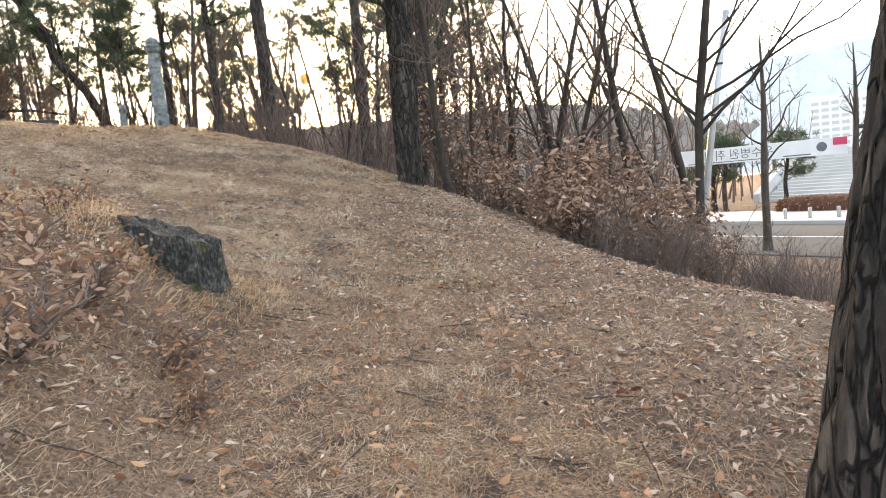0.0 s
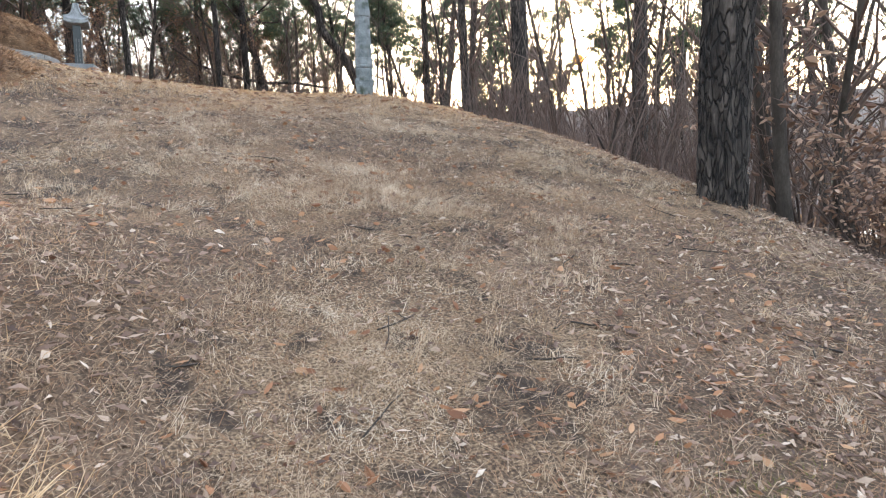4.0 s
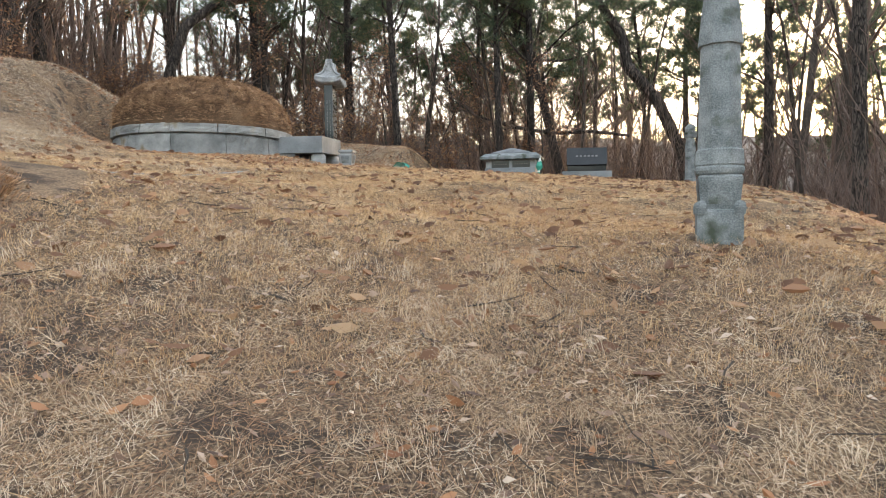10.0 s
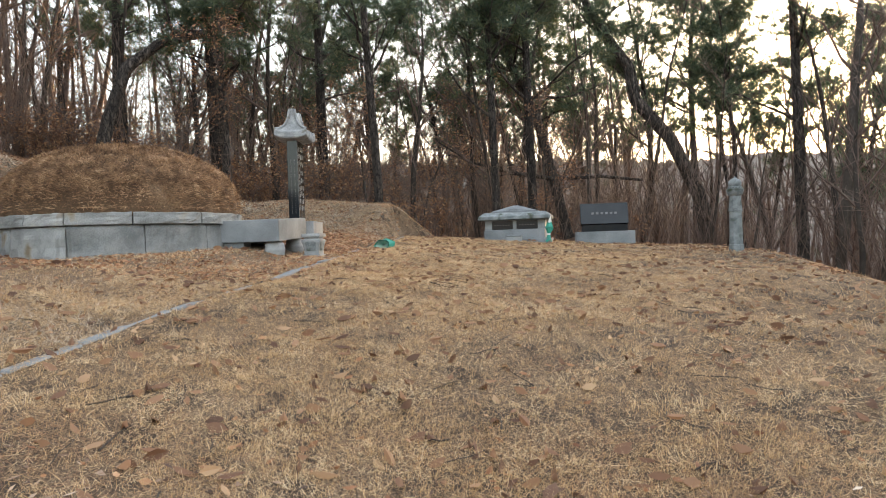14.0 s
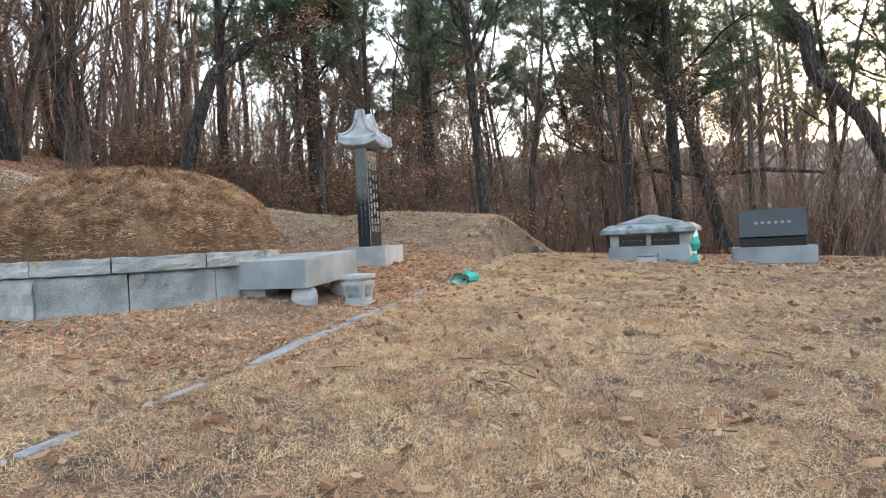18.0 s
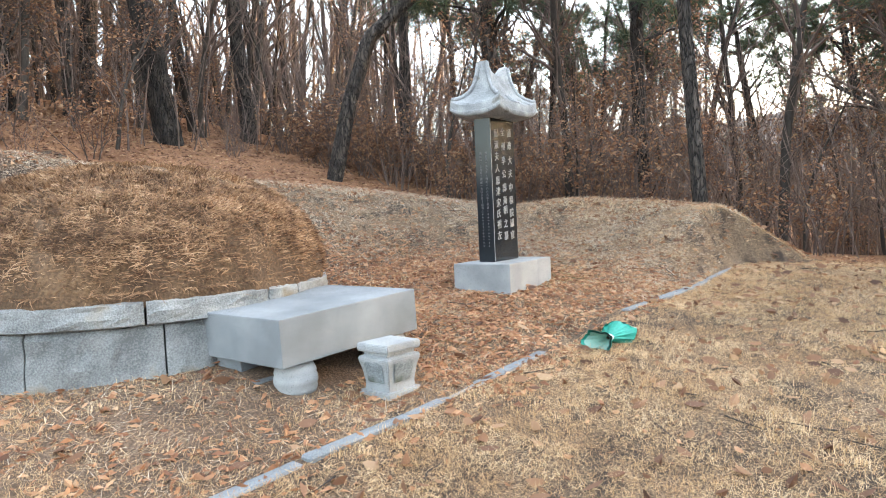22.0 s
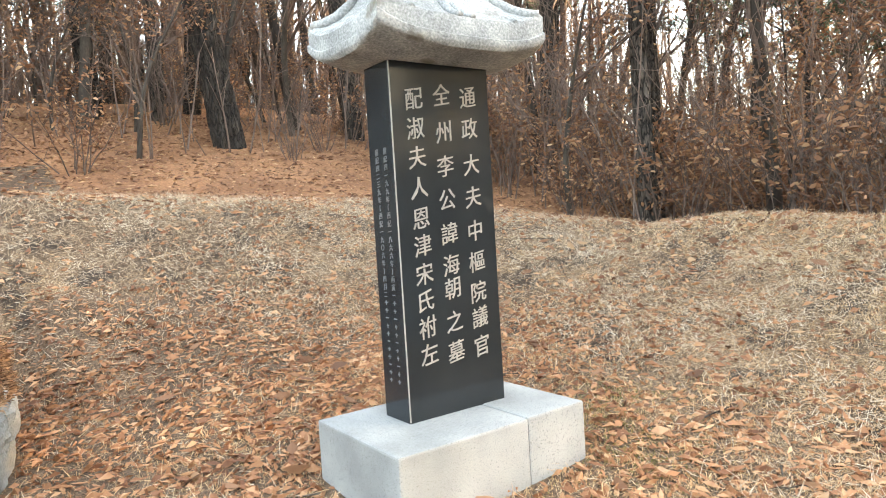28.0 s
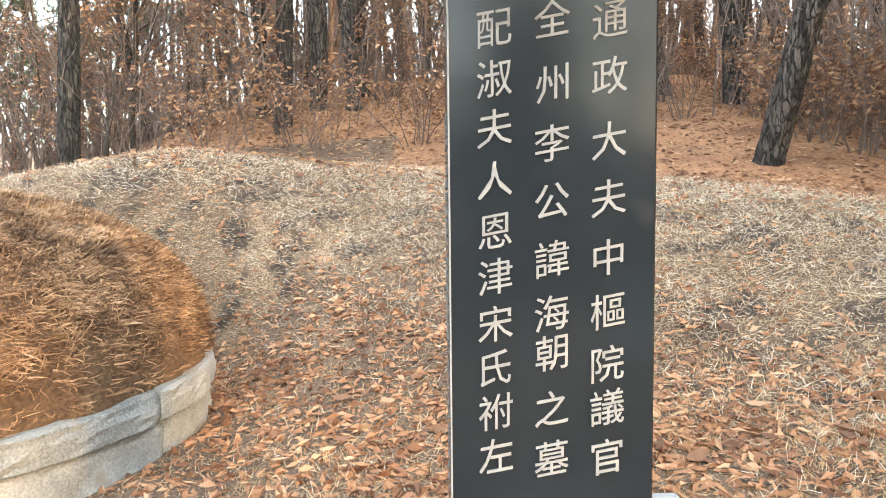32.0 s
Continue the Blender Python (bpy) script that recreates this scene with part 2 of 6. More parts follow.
MAT["old_granite"] = surface("weathered_granite", [(0.32, (0.068, 0.084, 0.088)), (0.48, (0.18, 0.208, 0.217)), (0.68, (0.345, 0.378, 0.388))], 6, 120, 0.9, 0.9, 0.008, spots=((0.055, 0.07, 0.05), 4, 0.55), fine_amt=0.45)
MAT["cap_granite"] = surface("rough_cap_granite", [(0.3, (0.10, 0.112, 0.12)), (0.48, (0.265, 0.283, 0.293)), (0.66, (0.47, 0.49, 0.497))], 5, 95, 0.9, 0.7, 0.008, spots=((0.16, 0.155, 0.13), 7, 0.62), fine_amt=0.5)
MAT["wall_stone"] = surface("wall_granite", [(0.32, (0.135, 0.146, 0.148)), (0.48, (0.27, 0.283, 0.282)), (0.66, (0.435, 0.445, 0.435))], 3.5, 90, 0.9, 1.0, 0.02, spots=((0.26, 0.215, 0.15), 3.5, 0.6), each=0.15, fine_amt=0.45)
MAT["black_stone"] = surface("polished_black_stone", [(0.3, (0.012, 0.016, 0.02)), (0.7, (0.024, 0.029, 0.034))], 3, 300, 0.13, 0.0, spots=((0.075, 0.075, 0.07), 2.2, 0.66))
MAT["dim_letter"] = surface("dim_lettering", [(0.3, (0.12, 0.12, 0.125)), (0.7, (0.19, 0.19, 0.195))], 20, 200, 0.8, 0.1)
MAT["black_stone"].node_tree.nodes["Principled BSDF"].inputs["Specular IOR Level"].default_value = 0.33
MAT["letter"] = surface("carved_letter", [(0.3, (0.24, 0.235, 0.225)), (0.7, (0.38, 0.372, 0.355))], 20, 200, 0.9, 0.2)
MAT["asphalt"] = surface("asphalt", [(0.3, (0.035, 0.036, 0.038)), (0.7, (0.075, 0.075, 0.078))], 0.5, 60, 0.85, 0.2)
MAT["concrete"] = surface("pale_concrete", [(0.3, (0.42, 0.42, 0.41)), (0.7, (0.60, 0.60, 0.58))], 0.8, 30, 0.85, 0.15)
MAT["hedge"] = surface("clipped_hedge", [(0.3, (0.05, 0.022, 0.014)), (0.7, (0.16, 0.075, 0.045))], 3, 20, 0.95, 1.0, 0.08)
MAT["steel"] = surface("galvanised_steel", [(0.3, (0.35, 0.36, 0.37)), (0.7, (0.5, 0.51, 0.52))], 2, 40, 0.45, 0.05, metal=0.6)
MAT["black_iron"] = surface("black_iron", [(0.3, (0.012, 0.012, 0.014)), (0.7, (0.03, 0.03, 0.032))], 4, 60, 0.5, 0.1)
MAT["white_cloth"] = surface("white_banner_cloth", [(0.3, (0.72, 0.72, 0.72)), (0.7, (0.82, 0.82, 0.82))], 2, 60, 0.85, 0.05)
MAT["print_black"] = surface("banner_print", [(0.3, (0.10, 0.10, 0.12)), (0.7, (0.2, 0.2, 0.22))], 5, 60, 0.8, 0.0)
MAT["pink"] = surface("pink_cloth", [(0.3, (0.62, 0.06, 0.14)), (0.7, (0.75, 0.10, 0.2))], 2, 60, 0.8, 0.05)
MAT["blue"] = surface("blue_cloth", [(0.3, (0.03, 0.07, 0.30)), (0.7, (0.06, 0.12, 0.42))], 2, 60, 0.8, 0.05)
MAT["sky_blue"] = surface("light_blue_cloth", [(0.3, (0.14, 0.42, 0.75)), (0.7, (0.2, 0.5, 0.82))], 2, 60, 0.8, 0.05)
MAT["teal"] = surface("teal_wrap", [(0.3, (0.01, 0.20, 0.15)), (0.7, (0.03, 0.36, 0.27))], 8, 60, 0.45, 0.3, 0.01)
MAT["pale_teal"] = surface("pale_teal_wrap", [(0.3, (0.22, 0.42, 0.36)), (0.7, (0.36, 0.56, 0.49))], 8, 60, 0.5, 0.2)
MAT["white_wrap"] = surface("white_wrap", [(0.3, (0.62, 0.66, 0.63)), (0.7, (0.78, 0.8, 0.77))], 8, 60, 0.5, 0.2)
MAT["stump"] = surface("charred_stump_bark", [(0.36, (0.012, 0.012, 0.012)), (0.5, (0.045, 0.045, 0.042)), (0.66, (0.17, 0.16, 0.14))], 11, 48, 0.95, 1.0, 0.05, stretch=(1, 1, 0.6), spots=((0.09, 0.095, 0.028), 3.2, 0.5), distort=0.8, fine_amt=0.6)
MAT["stump_top"] = surface("grey_cut_wood", [(0.36, (0.012, 0.011, 0.01)), (0.5, (0.045, 0.041, 0.036)), (0.66, (0.16, 0.145, 0.125))], 9, 55, 0.95, 1.0, 0.03, distort=1.0, fine_amt=0.5)
# leafless-wood brown, lightened in the colour itself for aerial haze
MAT["wood_hill"] = surface("haze_lightened_hillside", [(0.3, (0.085, 0.072, 0.066)), (0.7, (0.17, 0.143, 0.128))], 0.15, 1.2, 1.0, 0.0)
# distance haze is put into the hills' pale blue-grey colour
MAT["hill"] = surface("haze_tinted_wooded_hill", [(0.3, (0.38, 0.41, 0.44)), (0.7, (0.48, 0.51, 0.54))], 0.12, 1.5, 1.0, 0.0)
# tower walls and window glass are coloured lighter to stand for haze
MAT["tower"] = surface("haze_paled_tower", [(0.3, (0.68, 0.69, 0.70)), (0.7, (0.76, 0.77, 0.78))], 0.1, 3, 0.9, 0.0)
MAT["glass"] = surface("haze_paled_window", [(0.3, (0.42, 0.46, 0.48)), (0.7, (0.5, 0.53, 0.55))], 0.4, 3, 0.3, 0.0)
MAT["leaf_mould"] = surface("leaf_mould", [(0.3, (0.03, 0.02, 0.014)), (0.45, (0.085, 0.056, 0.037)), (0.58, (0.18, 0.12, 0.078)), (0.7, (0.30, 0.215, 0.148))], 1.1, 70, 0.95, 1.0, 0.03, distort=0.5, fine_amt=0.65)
MAT["moss"] = leafy("moss", [(0.0, (0.06, 0.07, 0.015)), (1.0, (0.22, 0.20, 0.06))], 0.9, 0.2)
MAT["red_soil"] = surface("litter_soil", [(0.3, (0.09, 0.042, 0.022)), (0.5, (0.25, 0.12, 0.058)), (0.7, (0.42, 0.23, 0.12))], 0.9, 30, 0.95, 0.9, 0.03, fine_amt=0.5)

# ======== mesh tools ========
def mesh_of(name, verts, quads=(), tris=(), mat=None, smooth=True):
    """A mesh from arrays of corners, four-sided faces and three-sided faces."""
    v = np.asarray(verts, np.float32).reshape(-1, 3)
    q = np.asarray(quads, np.int32).reshape(-1, 4)
    t = np.asarray(tris, np.int32).reshape(-1, 3)
    me = bpy.data.meshes.new(name)
    me.vertices.add(len(v))
    me.vertices.foreach_set("co", v.ravel())
    me.loops.add(q.size + t.size)
    me.loops.foreach_set("vertex_index", np.concatenate([q.ravel(), t.ravel()]))
    me.polygons.add(len(q) + len(t))
    start = np.concatenate([np.arange(len(q)) * 4, q.size + np.arange(len(t)) * 3]).astype(np.int32)
    me.polygons.foreach_set("loop_start", start)
    me.polygons.foreach_set("use_smooth", np.full(len(q) + len(t), smooth))
    me.update(calc_edges=True)
    if len(v) < 60000:
        me.validate()
    if mat:
        me.materials.append(mat)
    return me


def obj(name, me, parent=None, m=None, label=""):
    o = new(name, me)
    if parent is not None:
        o.parent = parent
    if m is not None:
        o.matrix_basis = m
    if label:
        o["label"] = label
    return o


def part(name, bm, material, parent, label="", m=None, smooth=False):
    me = bpy.data.meshes.new(name)
    bm.to_mesh(me)
    bm.free()
    me.materials.append(material)
    if smooth:
        me.polygons.foreach_set("use_smooth", [True] * len(me.polygons))
    return obj(name, me, parent, m, label)


def thing(name, m, label, category, group="", kind=""):
    return tagged(obj(name, None, None, m), label, category, group, kind)


def box_bm(x0, y0, z0, x1, y1, z1, bevel=0.006, segs=2, rough=0.0):
    bm = bmesh.new()
    bmesh.ops.create_cube(bm, size=1)
    for v in bm.verts:
        v.co = Vector((x0 + (v.co.x + 0.5) * (x1 - x0), y0 + (v.co.y + 0.5) * (y1 - y0), z0 + (v.co.z + 0.5) * (z1 - z0)))
        if rough:
            v.co += Vector([random.uniform(-rough, rough) for _ in range(3)])
    if bevel:
        bmesh.ops.bevel(bm, geom=bm.edges[:], offset=bevel, segments=segs, affect="EDGES", profile=0.6)
    return bm


def lathe_bm(profile, sides=24, turn=0.0, flat=False):
    """A body turned from (radius, height) pairs."""
    bm = bmesh.new()
    rings = []
    for r, z in profile:
        rings.append([bm.verts.new((r * math.cos(turn + 2 * math.pi * k / sides), r * math.sin(turn + 2 * math.pi * k / sides), z)) for k in range(sides)])
    for a, b in zip(rings, rings[1:]):
        for k in range(sides):
            bm.faces.new((a[k], a[(k + 1) % sides], b[(k + 1) % sides], b[k]))
    bm.faces.new(rings[0][::-1]), bm.faces.new(rings[-1])
    return bm


class Geo:
    """Collects pieces into one mesh."""
    def __init__(self):
        self.v, self.q, self.t, self.n = [], [], [], 0

    def add(self, v, q=None, t=None):
        v = np.asarray(v, float).reshape(-1, 3)
        self.v.append(v)
        if q is not None and len(q):
            self.q.append(np.asarray(q, int).reshape(-1, 4) + self.n)
        if t is not None and len(t):
            self.t.append(np.asarray(t, int).reshape(-1, 3) + self.n)
        self.n += len(v)

    def tube(self, pts, radii, sides=6, knot=0.0, rng=None):
        pts, radii = np.asarray(pts, float), np.asarray(radii, float)
        n = len(pts)
        tan = np.gradient(pts, axis=0)
        tan /= np.linalg.norm(tan, axis=1)[:, None] + 1e-9
        ref = np.array([0.0, 1.0, 0.0]) if abs(tan[0][2]) > 0.5 else np.array([0.0, 0.0, 1.0])
        u = np.cross(tan, ref)
        u /= np.linalg.norm(u, axis=1)[:, None] + 1e-9
        w = np.cross(tan, u)
        a = np.arange(sides) * 2 * math.pi / sides
        rr = radii[:, None] * np.ones(sides)
        if knot:
            rr = rr * (1 + knot * rng.uniform(-1, 1, (n, sides)))
        v = pts[:, None] + rr[..., None] * (np.cos(a)[None, :, None] * u[:, None] + np.sin(a)[None, :, None] * w[:, None])
        i = np.arange(n - 1)[:, None] * sides
        k = np.arange(sides)[None]
        k2 = (k + 1) % sides
        q = np.stack([i + k, i + k2, i + sides + k2, i + sides + k], -1).reshape(-1, 4)
        t = [(sides * (n - 1) + j, sides * (n - 1) + j + 1, sides * (n - 1)) for j in range(1, sides - 1)]
        self.add(v, q, t)

    def mesh(self, name, mat, smooth=True):
        v = np.concatenate(self.v) if self.v else np.zeros((0, 3))
        return mesh_of(name, v, np.concatenate(self.q) if self.q else (), np.concatenate(self.t) if self.t else (), mat, smooth)


# ======== the lie of the land ========
def sstep(a, b, v):
    t = np.clip((np.asarray(v, float) - a) / (b - a), 0, 1)
    return t * t * (3 - 2 * t)


RISE_X = [-400, -80, -40, -26, -23, -21.2, -19.2, -16.4, -13.8, -11.4, -8, -5, -3.3, 0, 3, 7, 20, 60, 400]
RISE_Z = [-9, -6.5, -5.2, -4.35, -4.15, -4.0, -3.72, -2.88, -2.1, -1.38, -0.8, -0.45, -0.31, -0.1, 0.03, 0.0, -1.2, -4, -8]
EDGE_X = [-60, -26, -24, -20, -17, -12, -6, 0, 4, 10, 60]
EDGE_Y = [-3.0, -3.0, -3.2, -4.6, -5.7, -5.5, -7.3, -8.8, -9.5, -10, -14]
TRACK_X = [-30, -24.2, -21.8, -19.2, -16.9, -12, 60]
TRACK_Y = [6.0, 1.44, -0.67, -2.2, -2.7, -2.7, -2.7]

BANK_A = [-30, -10, 10, 30, 50, 72, 86, 100, 116, 130]
BANK_H = [0.8, 0.84, 0.82, 0.52, 0.33, 0.36, 0.68, 0.6, 0.15, 0.0]
KX = [-11.2, -9.4, -7.5, -6.05, -5.4, -4.4, -3.5, -0.9, 0.07, 1.24, 3.9]
KY = [0.3, 0.1, -0.2, -0.58, -0.77, -0.92, -1.08, -1.37, -1.46, -1.6, -1.77]


def height(x, y):
    x, y = np.asarray(x, float), np.asarray(y, float)
    z = sum(np.interp(x + d, RISE_X, RISE_Z) for d in (-0.8, -0.4, 0, 0.4, 0.8)) / 5
    flat = sstep(-15, -9, x)
    yl = y + 0.5
    side = 0.06 * np.maximum(np.minimum(yl, 0), -9) + 0.1 * np.clip(yl, 0, 2.5) + np.interp(x, [-12, -4], [0.2, 1]) * (0.36 * np.clip(y - 2.0, 0, 4.0) + 0.29 * np.clip(y - 6.0, 0, 9)) + 0.03 * np.clip(y - 15, 0, 20)
    z = z + flat * side
    # low bank curled round the back of the graves
    dx, dy = (x + 2.8) / 7.4, (y - 0.5) / 4.35
    r, ang = np.hypot(dx, dy), np.degrees(np.arctan2(dy, dx))
    bank = np.exp(-(((r - 1) * 4.2) / 0.95) ** 2) * sstep(-41.5, -24.5, ang) * np.interp(ang, BANK_A, BANK_H) * sstep(0.0, 0.4, y - np.interp(x, KX + [4.5], KY + [-2.6]))
    z = z + bank
    z = z + 0.09 * np.exp(-(((x - 0.35) ** 2 + (y - 0.2) ** 2) / 1.5))
    # level ground round the walled mound
    ring = sstep(2.5, 1.7, np.hypot(x + 2.85, y - 1.87))
    z = z * (1 - ring) + ring * (0.01 + 0.075 * (x + 1.3))
    # bank beside the path at the start
    s = 0.8 * (y - np.interp(x, TRACK_X, TRACK_Y))
    z = z + (0.62 * sstep(0.75, 1.7, s) + 0.12 * np.clip(s - 1.5, 0, 8)) * sstep(-15.5, -19, x)
    z = z + 0.3 * np.exp(-(((x + 11.3) ** 2 + (y - 1.0) ** 2) / 4.5)) + 0.14 * np.exp(-(((x + 11.36) ** 2 + (y + 4.31) ** 2) / 1.1)) + 0.2 * np.exp(-(((x + 19.5) ** 2 + (y + 0.62) ** 2) / 0.28))
    # shoulder falling away to the woods and the road
    d = np.interp(x, EDGE_X, EDGE_Y) - y
    fall = 0.36 * np.maximum(np.sqrt(np.maximum(d, -1) ** 2 + 1.4) + d - 1.1, 0) / 2 * sstep(-1.2, 1.5, d)
    deep = np.where(x > -9, 7.0, 4.0)
    z = z - deep * (1 - np.exp(-fall / deep))
    w = sstep(-9.5, -14, y) * sstep(-4, -10, x)
    z = z * (1 - w) + w * -5.55
    near = sstep(60, 25, np.hypot(x + 8, y)) * (1 - w)
    z = z + near * (0.025 * np.sin(1.7 * x + 0.6 * y) * np.sin(1.3 * y + 0.5 * x) + 0.012 * np.sin(5.1 * x + 1.2 * y) * np.sin(4.3 * y - 1.1 * x))
    return z


def ground_at(x, y):
    return float(height(x, y))


fine_x, fine_y = np.arange(-27, 10, 0.16), np.arange(-12, 10, 0.16)
gx = np.concatenate([-np.geomspace(420, 28, 26), fine_x, np.geomspace(10.3, 40, 26), np.geomspace(44, 420, 16)])
gy = np.concatenate([-np.geomspace(420, 36, 14), -np.geomspace(33, 12.3, 24), fine_y, np.geomspace(10.3, 40, 26), np.geomspace(44, 420, 16)])
GX, GY = np.meshgrid(gx, gy, indexing="ij")
ni, nj = GX.shape
idx = np.arange(ni * nj).reshape(ni, nj)
gq = np.stack([idx[:-1, :-1], idx[1:, :-1], idx[1:, 1:], idx[:-1, 1:]], -1).reshape(-1, 4)
ground_mesh = mesh_of("ground", np.stack([GX, GY, height(GX, GY)], -1), gq, (), MAT["ground"])
ground_mesh.materials.append(MAT["red_soil"])
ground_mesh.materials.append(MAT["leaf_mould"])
cx, cy = GX[:-1, :-1].ravel(), GY[:-1, :-1].ravel()
dxe, dye = (cx + 2.8) / 7.4, (cy - 0.5) / 4.35
wild = ((np.hypot(dxe, dye) > np.where(cx < -0.5, 1.03, 1.14) + 0.08 * np.sin(3 * cx)) & (cy > 1.0 + 0.5 * np.sin(1.9 * cx)) & (cx > -14.5 + 0.9 * np.sin(1.1 * cy)) & (cy > 2.8 - 0.12 * (cx + 9))) | (cx > 5.2 + 0.3 * np.sin(2 * cy)) | (cy < np.interp(cx, EDGE_X, EDGE_Y) - 0.3 + 0.3 * np.sin(2 * cx)) | (cy > 6.5 + 0.9 * np.sin(0.8 * cx) + 0.5 * np.sin(2.1 * cx + 1))
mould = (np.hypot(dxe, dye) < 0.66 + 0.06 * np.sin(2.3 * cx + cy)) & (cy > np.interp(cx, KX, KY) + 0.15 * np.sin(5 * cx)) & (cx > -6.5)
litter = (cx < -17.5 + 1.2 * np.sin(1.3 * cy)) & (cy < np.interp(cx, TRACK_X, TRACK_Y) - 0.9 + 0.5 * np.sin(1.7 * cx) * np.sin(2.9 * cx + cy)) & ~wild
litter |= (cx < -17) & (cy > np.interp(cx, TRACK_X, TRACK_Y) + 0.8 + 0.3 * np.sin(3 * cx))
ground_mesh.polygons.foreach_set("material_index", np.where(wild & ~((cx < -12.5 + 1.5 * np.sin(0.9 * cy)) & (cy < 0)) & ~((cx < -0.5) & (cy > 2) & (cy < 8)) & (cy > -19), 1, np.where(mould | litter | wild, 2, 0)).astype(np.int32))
tagged(obj("ground", ground_mesh), "dry straw-coloured grass slope with pine needles and dead leaves", "ground", kind="structure")

# ======== the main grave: walled mound ========
MC, MR = (-2.85, 1.87), 1.58


def arc_block(r0, r1, a0, a1, z0, z1, steps=14, rough=0.022):
    """A curved stone between two angles and two radii, its edges worn."""
    bm = bmesh.new()
    rows = []
    for k in range(steps + 1):
        a = a0 + (a1 - a0) * k / steps
        e = 0.014 if k in (0, steps) else 0.0
        ring = []
        h = z1 - z0
        face = [(r1 - e + rough * 1.1 * noise.noise((9 * a, 14 * (z0 + h * u), 3 * r1)) + rough * 0.7 * noise.noise((26 * a, 40 * (z0 + h * u), 1)), z0 + h * u) for u in (0.06, 0.22, 0.4, 0.58, 0.76, 0.93)]
        for r, z in [(r0, z0), (r1 - e - 0.02, z0)] + face + [(r1 - 0.025 - e, z1 + random.uniform(-rough, rough) * 0.4), (r0, z1)]:
            ring.append(bm.verts.new((r * math.cos(a), r * math.sin(a), z)))
        rows.append(ring)
    n = 10
    for a, b in zip(rows, rows[1:]):
        for k in range(n):
            bm.faces.new((a[k], b[k], b[(k + 1) % n], a[(k + 1) % n]))
    bm.faces.new(rows[0]), bm.faces.new(rows[-1][::-1])
    bmesh.ops.recalc_face_normals(bm, faces=bm.faces[:])
    return bm


def grave_wall():
    w = thing("grave_retaining_wall", pose(MC[0], MC[1], 0), "round retaining wall of weathered grey granite blocks under the mound", "stone wall")
    cuts = [math.radians(v) for v in (-180, -147, -116, -86, -45, -12, 20, 52, 84, 116, 148, 180)]
    for p, q in zip(cuts, cuts[1:]):
        part("wall_block", arc_block(MR - 0.3, MR - 0.035, p + 0.004, q - 0.004, -0.42, 0.165), MAT["wall_stone"], w)
    cuts = [math.radians(v) for v in (-180, -152, -120, -88, -76, -47, -14, 20, 55, 90, 125, 160, 180)]
    for p, q in zip(cuts, cuts[1:]):
        part("coping_stone", arc_block(MR - 0.34, MR + 0.0, p + 0.005, q - 0.005, 0.172, 0.325, rough=0.016), MAT["wall_stone"], w)


def dome_mesh(name, R, z0, z1, mat, rings=26, sides=90, power=2.1, rough=0.02, flare=0.0):
    v = []
    for i in range(rings + 1):
        u = i / rings
        r = R * math.sin(u * math.pi / 2) ** 0.95 if i else 0
        zz = z0 + (z1 - z0) * max(0.0, 1 - (r / R) ** power) ** (1 / power)
        for k in range(sides):
            a = 2 * math.pi * k / sides
            n = noise.noise((r * math.cos(a) * 3, r * math.sin(a) * 3, z0)) * rough + noise.noise((r * math.cos(a) * 14, r * math.sin(a) * 14, 2)) * rough * 0.8
            v.append(((r + n * u) * math.cos(a), (r + n * u) * math.sin(a), zz + n))
    i, k = np.meshgrid(np.arange(rings), np.arange(sides), indexing="ij")
    q = np.stack([i * sides + k, (i + 1) * sides + k, (i + 1) * sides + (k + 1) % sides, i * sides + (k + 1) % sides], -1).reshape(-1, 4)
    return mesh_of(name, v, q, (), mat)


def blades_at(pos, nor, length, width, lie, rng, bend=0.5, heading=None):
    """Bent grass blades, two joints each, at given roots."""
    n = len(pos)
    lay = 2.2 * np.sin(1.9 * pos[:, 0] + 1.1 * np.sin(2.3 * pos[:, 1])) + 2.0 * np.sin(2.7 * pos[:, 1] + 1.3 * np.sin(3.1 * pos[:, 0])) + 1.2 * np.sin(9 * pos[:, 0] + 7 * pos[:, 1])
    a = np.where(rng.uniform(0, 1, n) < 0.35, lay + rng.normal(0, 0.6, n), rng.uniform(0, 2 * math.pi, n))
    if heading is not None:
        a = heading
    flat = np.stack([np.cos(a), np.sin(a), np.zeros(n)], -1)
    flat -= nor * (flat * nor).sum(-1, keepdims=True)
    flat /= np.linalg.norm(flat, axis=1, keepdims=True) + 1e-9
    side = np.cross(nor, flat)
    L = length[:, None]
    e = lie[:, None]
    p1 = pos + L * 0.5 * (flat * e + nor * np.sqrt(np.clip(1 - e * e, 0, 1)))
    e2 = np.clip(e + bend * rng.uniform(0.1, 1.0, (n, 1)), 0, 1.25)
    p2 = p1 + L * 0.5 * (flat * np.minimum(e2, 1) + nor * (1 - e2) * 0.8) + side * L * rng.uniform(-0.2, 0.2, (n, 1))
    w = width[:, None] * 0.5
    v = np.stack([pos - side * w, pos + side * w, p1 - side * w * 0.8, p1 + side * w * 0.8, p2], 1).reshape(-1, 3)
    b = np.arange(n)[:, None] * 5
    return v, np.concatenate([b + 0, b + 1, b + 3, b + 2], 1), np.concatenate([b + 2, b + 3, b + 4], 1)


